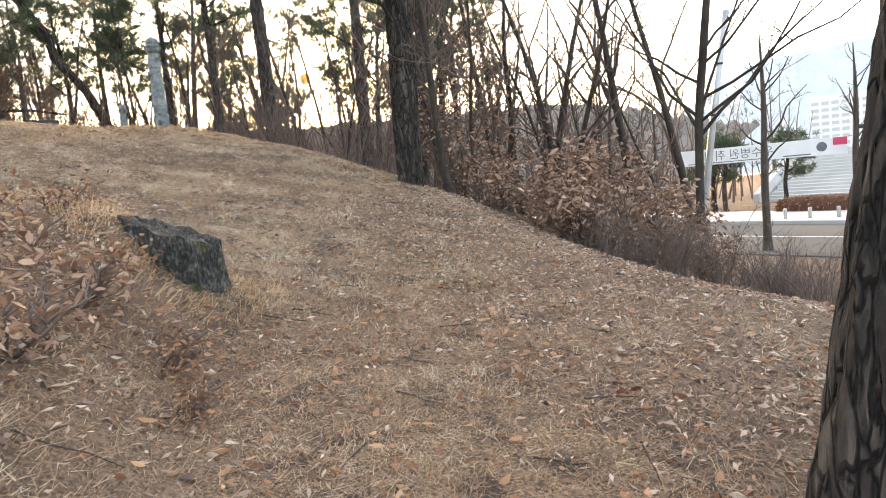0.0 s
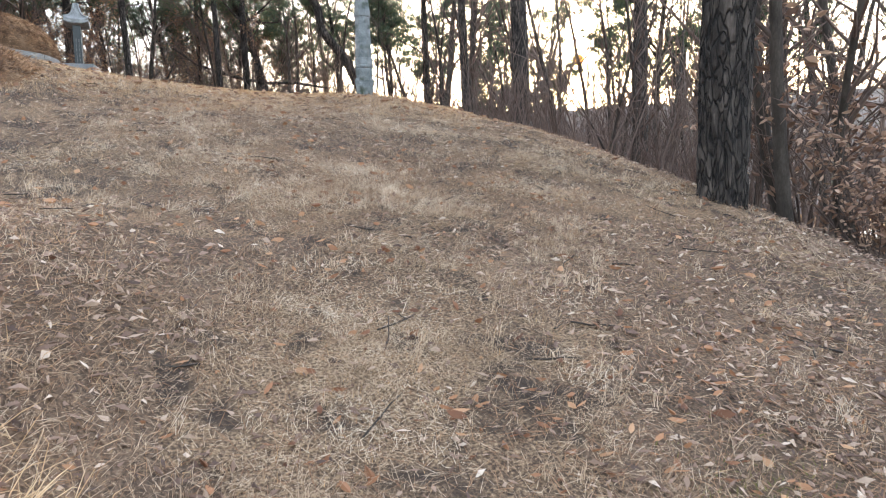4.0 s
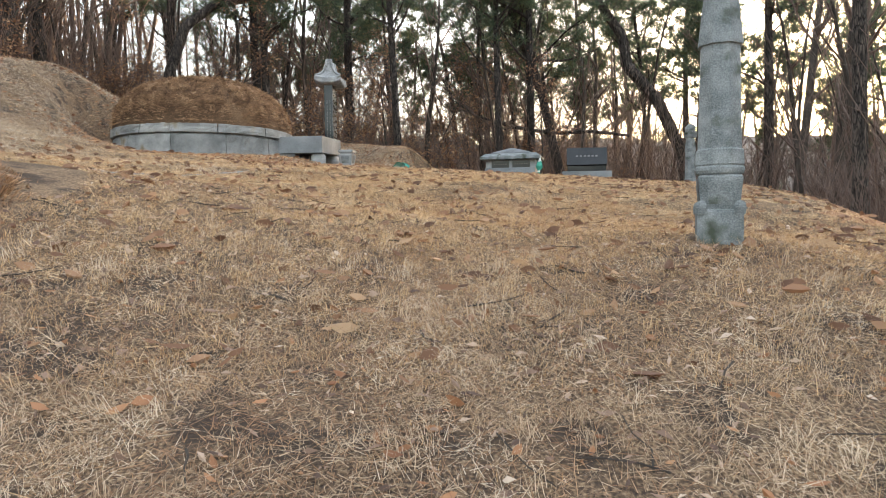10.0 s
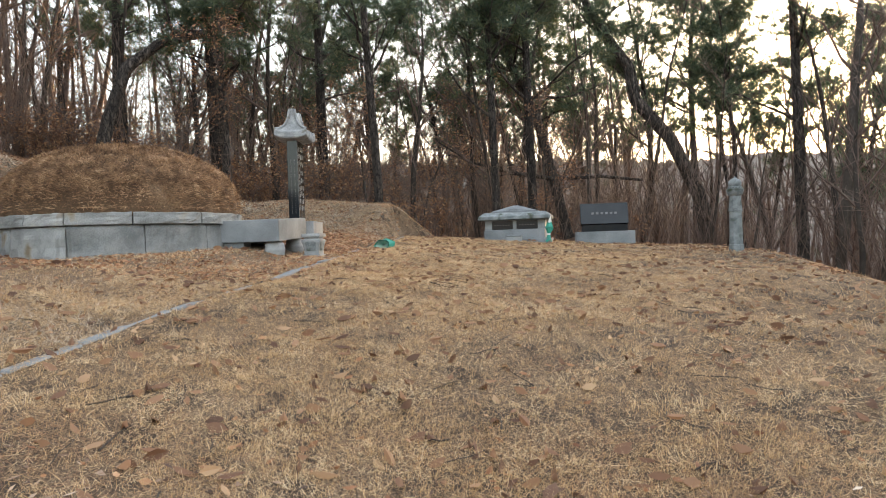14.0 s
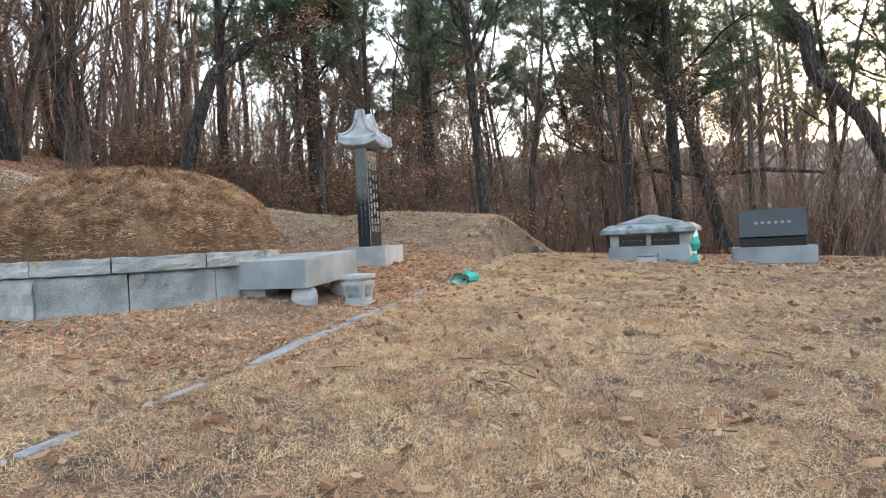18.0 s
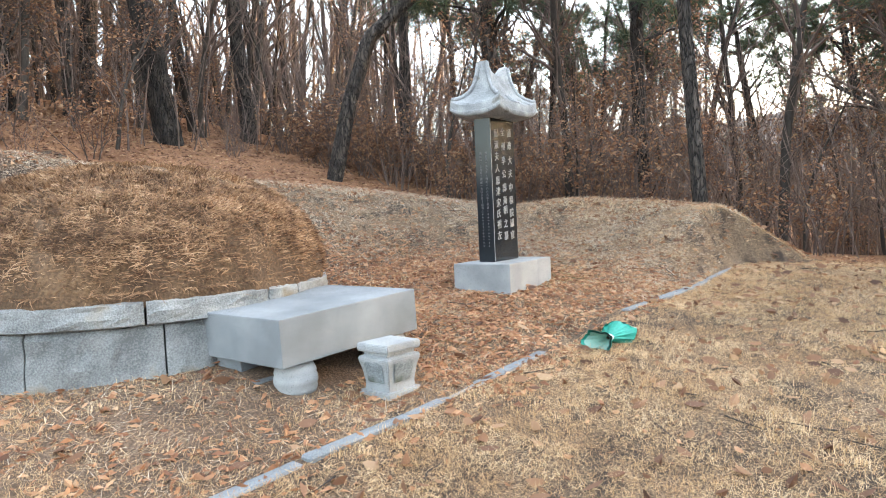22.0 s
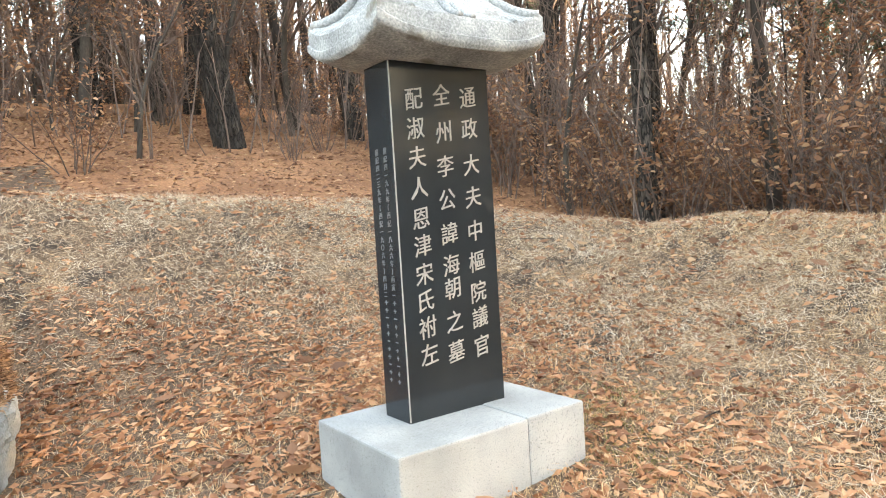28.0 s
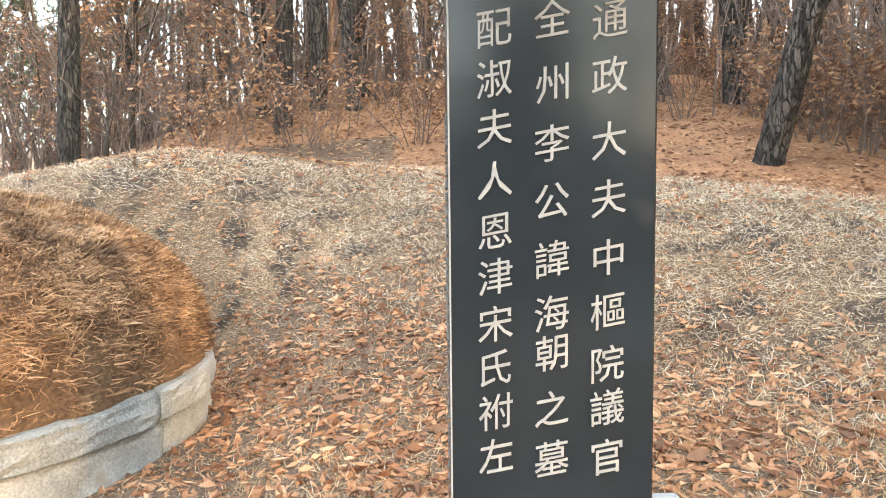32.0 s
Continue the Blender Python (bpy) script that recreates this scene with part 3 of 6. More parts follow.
def dome_grass(R, z0, z1, n, rng, power=2.1, lmin=0.05, lmax=0.13):
    r = R * np.sqrt(rng.uniform(0, 1, n))
    a = rng.uniform(0, 2 * math.pi, n)
    more = rng.uniform(0, 1, n) < 0.25
    r = np.where(more, R * rng.uniform(0.9, 1.0, n), r)
    zz = z0 + (z1 - z0) * np.clip(1 - (r / R) ** power, 0, 1) ** (1 / power)
    pos = np.stack([r * np.cos(a), r * np.sin(a), zz], -1)
    up = np.clip(1 - (r / R) ** 2, 0.02, 1) ** 0.5
    nor = np.stack([np.cos(a) * (r / R), np.sin(a) * (r / R), up], -1)
    nor /= np.linalg.norm(nor, axis=1)[:, None]
    nor = nor + rng.normal(0, 0.25, (n, 3))
    nor /= np.linalg.norm(nor, axis=1)[:, None]
    return blades_at(pos, nor, rng.uniform(lmin, lmax, n), rng.uniform(0.0025, 0.0062, n), rng.uniform(0.3, 1.0, n), rng, 0.5)


def dome_tufts(R, z0, z1, n, per, rng, power, lo, hi):
    """Shaggy tufts of long dead grass combed down the dome."""
    r = np.repeat(R * np.sqrt(rng.uniform(0, 1, n)), per) + rng.normal(0, 0.02, n * per)
    r = np.clip(r, 0, R * 0.999)
    a = np.repeat(rng.uniform(0, 2 * math.pi, n), per) + rng.normal(0, 0.02, n * per)
    zz = z0 + (z1 - z0) * np.clip(1 - (r / R) ** power, 0, 1) ** (1 / power)
    pos = np.stack([r * np.cos(a), r * np.sin(a), zz + 0.01], -1)
    nor = np.stack([np.cos(a) * (r / R) ** 1.5, np.sin(a) * (r / R) ** 1.5, np.clip(1 - (r / R) ** 2, 0.05, 1) ** 0.5], -1)
    nor /= np.linalg.norm(nor, axis=1)[:, None]
    head = a + np.repeat(rng.normal(0, 0.7, n), per) + rng.normal(0, 0.45, n * per)
    L = np.repeat(rng.uniform(lo, hi, n), per) * rng.uniform(0.6, 1.1, n * per)
    return blades_at(pos, nor, L, rng.uniform(0.003, 0.0095, n * per), np.repeat(rng.uniform(0.15, 0.85, n), per), rng, 0.6, head)


rng = np.random.default_rng(5)
grave_wall()
md = thing("grave_mound", pose(MC[0], MC[1], 0), "rounded burial mound covered in dry rust-brown grass on a stone ring", "grave mound")
obj("turf", dome_mesh("turf", MR - 0.05, 0.28, 1.28, MAT["mound"], rough=0.05, power=2.35), md)
v, q, t = dome_grass(MR - 0.03, 0.3, 1.28, 26000, rng, 2.35, 0.04, 0.11)
gm = obj("dry_grass", mesh_of("dry_grass", v, q, t, MAT["mound_straw"], False), md)
tagged(gm, kind="stuff")
v, q, t = dome_tufts(MR - 0.03, 0.3, 1.27, 6000, 11, rng, 2.35, 0.045, 0.12)
tagged(obj("shaggy_grass", mesh_of("shaggy_grass", v, q, t, MAT["mound_straw"], False), md), kind="stuff")

m2 = thing("grave_mound", pose(-11.15, 1.42, 0.07), "low earthen burial mound with dry grass and leaf litter", "grave mound")
obj("turf", dome_mesh("turf", 2.3, -1.95, -0.7, MAT["mound"], rough=0.07, power=1.5), m2)
v, q, t = dome_tufts(2.3, -1.95, -0.71, 2400, 14, rng, 1.5, 0.08, 0.17)
tagged(obj("shaggy_grass", mesh_of("shaggy_grass", v, q, t, MAT["mound_straw"], False), m2), kind="stuff")
v, q, t = dome_grass(2.3, -1.95, -0.7, 34000, rng, 1.5)
gm = obj("dry_grass", mesh_of("dry_grass", v, q, t, MAT["mound_straw"], False), m2)
tagged(gm, kind="stuff")

# ======== stele ========
BW, BD, BZ0, BZ1 = 0.525, 0.195, 0.285, 1.79
st = thing("gravestone_stele", pose(0, 0, 0), "tall black stone stele under a carved granite roof cap", "gravestone")


def stele_plinth():
    part("plinth_block", box_bm(-0.25, -0.30, -0.12, 0.385, 0.36, BZ0, 0.01, 2), MAT["pale_granite"], st, "pale speckled granite plinth block")
    part("plinth_block", box_bm(0.389, -0.296, -0.12, 0.725, 0.362, BZ0 + 0.003, 0.01, 2), MAT["pale_granite"], st, "pale speckled granite plinth block")


def stele_cap():
    """Hipped roof stone: lifted corners, swept slopes and a saddle ridge with raised ends."""
    bm = bmesh.new()
    x0, x1, y0, y1 = -0.165, 0.69, -0.215, 0.38
    cx_, cy_ = 0.5 * (x0 + x1), 0.5 * (y0 + y1)
    hx, hy = 0.5 * (x1 - x0), 0.5 * (y1 - y0)
    SIDE = 14
    N = 4 * SIDE
    square = []
    for k in range(N):
        e, u = divmod(k, SIDE)
        u = math.sin((-1 + 2 * u / SIDE) * math.pi / 2)
        square.append(((u, -1), (1, u), (-u, 1), (-1, -u))[e])

    def ring(fx, fy, zlow, lift, pw=4.0):
        return [bm.verts.new((cx_ + hx * fx * ux, cy_ + hy * fy * uy, BZ1 + zlow + lift * min(abs(ux), abs(uy)) ** pw)) for ux, uy in square]

    rings = [ring(0.64, 0.36, -0.004, 0.0), ring(0.68, 0.42, 0.0, 0.0), ring(0.955, 0.95, 0.018, 0.052, 3.0), ring(0.985, 0.98, 0.03, 0.056), ring(1.0, 1.0, 0.042, 0.058), ring(1.0, 1.0, 0.064, 0.06), ring(0.985, 0.98, 0.068, 0.062),
             ring(0.985, 0.98, 0.128, 0.066), ring(0.955, 0.95, 0.146, 0.062), ring(0.86, 0.83, 0.158, 0.05, 3.0), ring(0.75, 0.66, 0.19, 0.042, 3.0), ring(0.655, 0.48, 0.245, 0.036, 3.0), ring(0.585, 0.34, 0.325, 0.03, 3.0), ring(0.545, 0.24, 0.42, 0.024, 3.0)]
    top = [bm.verts.new((cx_ + hx * 0.515 * ux, cy_ + hy * 0.16 * uy, BZ1 + 0.47 + 0.125 * abs(ux) ** 2.6)) for ux, uy in square]
    rings.append(top)
    for a, b in zip(rings, rings[1:]):
        for k in range(N):
            bm.faces.new((a[k], a[(k + 1) % N], b[(k + 1) % N], b[k]))
    bm.faces.new(rings[0][::-1])
    mid = bm.verts.new((cx_, cy_, BZ1 + 0.475))
    for k in range(N):
        bm.faces.new((top[k], top[(k + 1) % N], mid))
    for v in bm.verts:
        v.co += Vector([noise.noise(v.co * 9 + Vector((i * 7, 0, 0))) * 0.004 for i in range(3)])
    cap = part("roof_cap", bm, MAT["cap_granite"], st, "weathered carved granite roof cap with lifted corners", smooth=True)
    cap.data.set_sharp_from_angle(angle=radians(32))
    # hip rolls from the ridge ends down to the corners and a roll round each gable
    for sx in (-1, 1):
        for sy in (-1, 1):
            g = Geo()
            pts = [(cx_ + sx * hx * fx, cy_ + sy * hy * fy, BZ1 + fz) for fx, fy, fz in ((0.525, 0.16, 0.575), (0.55, 0.24, 0.44), (0.59, 0.34, 0.352), (0.66, 0.48, 0.278), (0.76, 0.67, 0.232), (0.87, 0.84, 0.208), (0.955, 0.95, 0.205))]
            g.tube(pts, [0.026, 0.026, 0.025, 0.024, 0.024, 0.024, 0.02], 8)
            obj("hip_roll", g.mesh("hip_roll", MAT["cap_granite"]), cap)
    # small raised ribs on the slopes
    for fx in (-0.62, -0.08, 0.08, 0.62):
        for sy in (-1, 1):
            g = Geo()
            pts = [(cx_ + hx * fx, cy_ + sy * hy * fy, BZ1 + fz) for fy, fz in ((0.5, 0.242), (0.66, 0.194), (0.83, 0.165), (0.96, 0.15))]
            g.tube(pts, [0.012, 0.015, 0.017, 0.016], 6)
            obj("slope_rib", g.mesh("slope_rib", MAT["cap_granite"]), cap)
    return cap


def text_mesh(body, size, depth=0.0, bold=0.0, slant=0.0):
    c = bpy.data.curves.new("lettering", "FONT")
    c.body, c.size, c.extrude, c.align_x, c.align_y = body, size, depth, "CENTER", "CENTER"
    c.resolution_u, c.offset = 2, bold
    o = bpy.data.objects.new("lettering", c)
    scene.collection.objects.link(o)
    me = bpy.data.meshes.new_from_object(o.evaluated_get(bpy.context.evaluated_depsgraph_get()))
    bpy.data.objects.remove(o)
    xs = [v.co for v in me.vertices]
    if xs:
        mx = 0.5 * (max(p.x for p in xs) + min(p.x for p in xs))
        my = 0.5 * (max(p.y for p in xs) + min(p.y for p in xs))
        for v in me.vertices:
            v.co.x -= mx
            v.co.y -= my
            v.co.y += slant * v.co.x
    return me


def letters(body, m, size, mat, parent, name="character", depth=0.003, sx=1.0, bold=0.0, slant=0.0):
    me = text_mesh(body, size, depth, bold, slant)
    me.materials.clear()
    me.materials.append(mat)
    return obj(name, me, parent, m @ Matrix.Diagonal((sx, 1, 1, 1)))


stele_plinth()
bm = box_bm(0.0, 0.0, BZ0 - 0.005, BW, BD, BZ1 + 0.01, 0.006, 1)
stele = part("slab", bm, MAT["black_stone"], st, "polished black stone slab, water-stained near the top")
stele_cap()
part("edge_line", box_bm(0.001, -0.0015, BZ0 + 0.005, 0.0055, 0.003, BZ1 - 0.002, 0), MAT["letter"], stele)
COLUMNS = (("通政大夫中樞院議官", 0.403, 1.655, 0.553, (0, 0.123, 0.266, 0.396, 0.532, 0.656, 0.779, 0.883, 1)),
           ("全州李公諱海朝之墓", 0.26, 1.66, 0.552, (0, 0.144, 0.275, 0.405, 0.536, 0.66, 0.752, 0.882, 1)),
           ("配淑夫人恩津宋氏祔左", 0.117, 1.635, 0.562, (0, 0.113, 0.225, 0.344, 0.464, 0.57, 0.682, 0.788, 0.894, 1)))
for body, x, za, zb, steps in COLUMNS:
    for k, ch in enumerate(body):
        z = za + (zb - za) * steps[k]
        o = letters(ch, pose(x, -0.0015, z, 90, 0, 0), 0.098, MAT["letter"], stele, sx=0.95, slant=0.17)
# small dates down the narrow side; past the part that can be read, plain strokes
for body, col in (("檀紀四一九九年(西紀一八六六年)丙寅", 0.062), ("檀紀四二三九年(西紀一九〇六年)四月二", 0.128)):
    for k, ch in enumerate(body):
        letters(ch, pose(-0.0012, col, 1.425 - k * 0.0335, 90, 0, -90), 0.03, MAT["dim_letter"], stele, "small_character", 0.0015, 0.9, 0.0, 0.12)
    for k in range(len(body), 30):
        w, zc = random.uniform(0.007, 0.012), 1.425 - k * 0.0335
        part("small_character", box_bm(-0.002, col - w, zc - 0.002, 0.001, col + w, zc + 0.002, 0), MAT["dim_letter"], stele)
        if k % 3:
            part("small_character", box_bm(-0.002, col - 0.002, zc - 0.01, 0.001, col + 0.002, zc + 0.008, 0), MAT["dim_letter"], stele)

# ======== offering table, incense stone ========
tb = thing("stone_offering_table", pose(-3.365, -0.42, 0, 0, -2.6, -6), "grey granite offering table slab on drum-shaped stones before the mound", "stone table")
part("slab", box_bm(0, 0, -0.085, 1.2, 0.95, 0.214, 0.008, 2), MAT["granite"], tb, "thick speckled granite slab")


def drum(x, y):
    prof = []
    for k in range(15):
        u = -1 + 2 * k / 14
        r = 0.075 + 0.065 * math.sqrt(max(0, 1 - u * u * 0.95))
        if abs(abs(u) - 0.28) < 0.08:
            r -= 0.007
        prof.append((r, -0.205 + 0.12 * u))
    return part("drum_foot", lathe_bm(prof, 28), MAT["pale_granite"], tb, "grooved drum-shaped foot", pose(x, y, 0), smooth=True)


for p in ((0.19, 0.14), (1.02, 0.13)):
    drum(*p)
part("support_block", box_bm(0.0, 0.28, -0.36, 0.16, 0.46, -0.2, 0.006), MAT["granite"], tb)
part("support_block", box_bm(0.05, 0.52, -0.34, 0.3, 0.8, -0.087, 0.006), MAT["granite"], tb)
part("support_block", box_bm(0.8, 0.52, -0.3, 1.05, 0.8, -0.087, 0.006), MAT["granite"], tb)
part("ground_slab", box_bm(-0.02, 0.02, -0.42, 1.1, 0.2, -0.325, 0.006), MAT["pale_granite"], tb)

inc = thing("incense_stone", pose(-2.79, -0.77, -0.4, 0, 0, -7), "small white carved stone incense stand with relief panels", "incense stand")


def tapered_bm(levels, bevel=0.008):
    """A square body through (half-width, height) levels."""
    bm = bmesh.new()
    rings = [[bm.verts.new((sx * h, sy * h * 0.92, z)) for sx, sy in ((-1, -1), (1, -1), (1, 1), (-1, 1))] for h, z in levels]
    for a, b in zip(rings, rings[1:]):
        for k in range(4):
            bm.faces.new((a[k], a[(k + 1) % 4], b[(k + 1) % 4], b[k]))
    bm.faces.new(rings[0][::-1]), bm.faces.new(rings[-1])
    if bevel:
        bmesh.ops.bevel(bm, geom=bm.edges[:], offset=bevel, segments=2, affect="EDGES")
    return bm


part("foot", tapered_bm([(0.148, -0.04), (0.148, 0.115)]), MAT["pale_granite"], inc)
part("body", tapered_bm([(0.118, 0.11), (0.115, 0.16), (0.13, 0.25), (0.146, 0.30), (0.146, 0.325), (0.12, 0.335)], 0.005), MAT["pale_granite"], inc)
part("neck", tapered_bm([(0.118, 0.33), (0.118, 0.362)], 0.004), MAT["cap_granite"], inc)
part("top_slab", tapered_bm([(0.142, 0.358), (0.15, 0.368), (0.15, 0.402), (0.146, 0.412)], 0.005), MAT["pale_granite"], inc)


def relief(parent, m, w, h):
    """A sunk heart-shaped panel with a knobbly carved ground."""
    g = Geo()
    nx, nz = 18, 18
    v = []
    for i in range(nx):
        for j in range(nz):
            u, s = -1 + 2 * i / (nx - 1), -1 + 2 * j / (nz - 1)
            top = 0.72 + 0.28 * abs(math.sin(abs(u) * math.pi * 0.9 + 0.2))
            zz = s * h if s < 0 else s * h * top
            wob = 0.7 + 0.3 * s
            v.append((u * w * (0.78 + 0.22 * wob), -0.002 - 0.009 * abs(noise.noise((u * 5, s * 5, w * 90))) * (1 - max(abs(u), abs(s)) ** 6), zz))
    i, j = np.meshgrid(np.arange(nx - 1), np.arange(nz - 1), indexing="ij")
    q = np.stack([i * nz + j, (i + 1) * nz + j, (i + 1) * nz + j + 1, i * nz + j + 1], -1).reshape(-1, 4)
    g.add(v, q)
    return obj("relief_panel", g.mesh("relief_panel", MAT["old_granite"]), parent, m)


relief(inc, pose(0, -0.1225, 0.235, 11, 0, 0), 0.085, 0.068)
relief(inc, pose(-0.1335, 0, 0.235, 11, 0, -90), 0.08, 0.068)


# ======== kerb line ========
kb = thing("stone_kerb", pose(0, 0, 0), "sunken line of narrow grey granite kerb stones half covered by grass", "kerb", kind="structure")
x, kr = -9.9, random.Random(8)
while x < 2.9:
    L = kr.uniform(0.62, 1.0)
    hidden = kr.random() < 0.12
    half = -2.6 < x < -1.7
    xm = x + L / 2
    ym = float(np.interp(xm, KX, KY))
    ang = math.degrees(math.atan2(float(np.interp(x + L, KX, KY)) - float(np.interp(x, KX, KY)), L))
    za, zb = ground_at(x, float(np.interp(x, KX, KY))), ground_at(x + L, float(np.interp(x + L, KX, KY)))
    tilt = -math.degrees(math.atan2(zb - za, L))
    lift = 0.008 if x < -6.0 else -0.03 if -1.7 < x < -0.6 else 0.009 if half or hidden else kr.uniform(0.012, 0.026)
    part("kerb_stone", box_bm(-L / 2 + 0.006, -0.048, -0.15, L / 2 - 0.006, 0.048, 0.0, 0.012, 1, 0.006), MAT["granite"], kb, m=pose(xm, ym, 0.5 * (za + zb) + lift, 0, tilt, ang))
    x += L


# ======== marker pillars ========
def marker_pillar(m, s, label):
    p = thing("stone_marker_pillar", m, label, "stone pillar", "marker pillars")
    o8 = math.pi / 8
    mt = MAT["old_granite"]
    part("plinth", tapered_bm([(0.132 * s, -0.25), (0.132 * s, 0.022), (0.122 * s, 0.034)], 0.006), mt, p)
    base = part("base", tapered_bm([(0.106 * s, 0.02), (0.11 * s, 0.05), (0.128 * s, 0.215), (0.125 * s, 0.235), (0.11 * s, 0.242)], 0.006), mt, p)
    for k in range(4):
        part("base_corner", tapered_bm([(0.03 * s, 0.0), (0.034 * s, 0.05), (0.022 * s, 0.085)], 0.006), mt, p, m=pose(0.112 * s * (1 if k % 3 else -1), 0.102 * s * (1 if k < 2 else -1), 0))
    part("lower_collar", lathe_bm([(0.118 * s, 0.236), (0.136 * s, 0.25), (0.142 * s, 0.268), (0.142 * s, 0.284), (0.134 * s, 0.296), (0.14 * s, 0.304), (0.136 * s, 0.39), (0.126 * s, 0.4)], 8, o8), mt, p)
    part("shaft", lathe_bm([(0.125 * s, 0.395), (0.111 * s, 1.03), (0.1 * s, 1.035)], 8, o8), mt, p)
    part("upper_shaft", lathe_bm([(0.1 * s, 1.016), (0.127 * s, 1.022), (0.128 * s, 1.036), (0.096 * s, 1.33)], 8, o8), mt, p)
    part("ring", lathe_bm([(0.092 * s, 1.315), (0.122 * s, 1.33), (0.142 * s, 1.37), (0.15 * s, 1.425), (0.15 * s, 1.447), (0.128 * s, 1.452), (0.1 * s, 1.453)], 32), mt, p, smooth=True)
    for k in range(12):
        a = 2 * math.pi * k / 12
        bm = bmesh.new()
        bmesh.ops.create_uvsphere(bm, u_segments=8, v_segments=6, radius=0.031 * s)
        part("bead", bm, mt, p, m=pose(0.098 * s * math.cos(a), 0.098 * s * math.sin(a), 1.472), smooth=True)
    part("bud", lathe_bm([(0.085 * s, 1.475), (0.108 * s, 1.5), (0.118 * s, 1.54), (0.115 * s, 1.575), (0.098 * s, 1.605), (0.07 * s, 1.63), (0.035 * s, 1.648), (0.016 * s, 1.662), (0.012 * s, 1.685), (0.0, 1.69)], 32), mt, p, smooth=True)
    for k in range(4):
        a = k * math.pi / 2
        relief(base, pose(0.121 * s * math.sin(a), -0.112 * s * math.cos(a), 0.135, 0, 0, math.degrees(a)) @ pose(0, 0, 0, 6), 0.07 * s, 0.07)
    return p


marker_pillar(pose(-11.36, -4.31, -1.275, 0, 0.5, -17) @ Matrix.Diagonal((1, 1, 0.94, 1)), 1.0, "tall weathered grey granite marker pillar with a bud finial and beaded ring")
marker_pillar(pose(0.3, -8.2, -0.80, 0, 0, 25), 1.02, "weathered grey granite marker pillar at the edge of the lawn")


# ======== stone ossuary and black headstone ========
hs = thing("stone_ossuary", pose(2.5, -4.27, -0.19, 0, 0, -104) @ Matrix.Diagonal((0.93, 0.95, 0.97, 1)), "low granite family tomb with hipped lid and dark panels", "tomb")
part("floor_slab", box_bm(-0.86, -0.42, -0.1, 0.86, 0.5, 0.03, 0.01), MAT["granite"], hs)
bx = part("body", box_bm(-0.72, -0.12, 0.02, 0.72, 0.5, 0.47, 0.008), MAT["pale_granite"], hs)
part("step", box_bm(-0.70, -0.36, 0.02, 0.72, -0.1, 0.235, 0.01), MAT["granite"], hs)
for x0, x1 in ((-0.55, -0.05), (0.04, 0.54)):
    pn = part("inscription_panel", box_bm(x0, -0.135, 0.25, x1, -0.12, 0.44, 0.003, 1), MAT["black_stone"], hs)
    for k in range(6):
        part("lettering_bar", box_bm(x0 + 0.07 + k * 0.065, -0.139, 0.335, x0 + 0.095 + k * 0.065, -0.134, 0.352, 0), MAT["dim_letter"], pn)


def hipped_bm(w, d, z0, z1, w2, d2, z2, lip=0.02):
    bm = bmesh.new()
    rings = [[bm.verts.new((sx * a, sy * b, z)) for sx, sy in ((-1, -1), (1, -1), (1, 1), (-1, 1))] for a, b, z in ((w - lip, d - lip, z0), (w, d, z0 + 0.01), (w, d, z1), (w2, d2, z2))]
    for a, b in zip(rings, rings[1:]):
        for k in range(4):
            bm.faces.new((a[k], a[(k + 1) % 4], b[(k + 1) % 4], b[k]))
    bm.faces.new(rings[0][::-1]), bm.faces.new(rings[-1])
    bmesh.ops.bevel(bm, geom=bm.edges[:], offset=0.006, segments=2, affect="EDGES")
    return bm


part("lid", hipped_bm(0.85, 0.5, 0.465, 0.545, 0.72, 0.36, 0.635), MAT["old_granite"], hs, m=pose(0, 0.17, 0))
up = part("upper_lid", hipped_bm(0.56, 0.3, 0.60, 0.66, 0.05, 0.03, 0.80), MAT["granite"], hs, m=pose(0, 0.13, 0))
for k in range(9):
    g = Geo()
    a = math.radians(-80 + 20 * k)
    pts = [(0.12 * math.sin(a) * s, -0.268 + 0.04 * s * math.cos(a), 0.655 + 0.09 * s * math.cos(a) * 0.6) for s in (0, 0.5, 1.0, 1.5)]
    g.tube(pts, [0.012, 0.014, 0.011, 0.004], 5)
    obj("carved_leaf", g.mesh("carved_leaf", MAT["granite"]), up)
ib = thing("small_incense_block", pose(1.93, -4.17, -0.19, 0, 0, -104), "small grey granite incense block before the tomb", "incense block")
part("foot", box_bm(-0.16, -0.09, -0.05, 0.16, 0.09, 0.07, 0.006), MAT["pale_granite"], ib)
part("top", box_bm(-0.165, -0.1, 0.075, 0.165, 0.1, 0.115, 0.02), MAT["granite"], ib)

hd = thing("black_headstone", pose(2.5, -6.25, -0.2, 0, 0, -98), "wide polished dark stone headstone on a pale granite base", "headstone")
part("base", box_bm(-0.64, -0.16, -0.15, 0.64, 0.22, 0.14, 0.012), MAT["granite"], hd)
hb = part("slab", box_bm(-0.5, -0.04, 0.135, 0.5, 0.1, 0.29, 0.006), MAT["black_stone"], hd)
us = part("upper_slab", box_bm(-0.52, -0.09, 0.0, 0.52, 0.095, 0.475, 0.008), MAT["black_stone"], hd, m=pose(0, 0.005, 0.287, -14))
for k in range(6):
    part("lettering_bar", box_bm(-0.28 + 0.1 * k, -0.0935, 0.22, -0.225 + 0.1 * k, -0.089, 0.265, 0), MAT["dim_letter"], us)


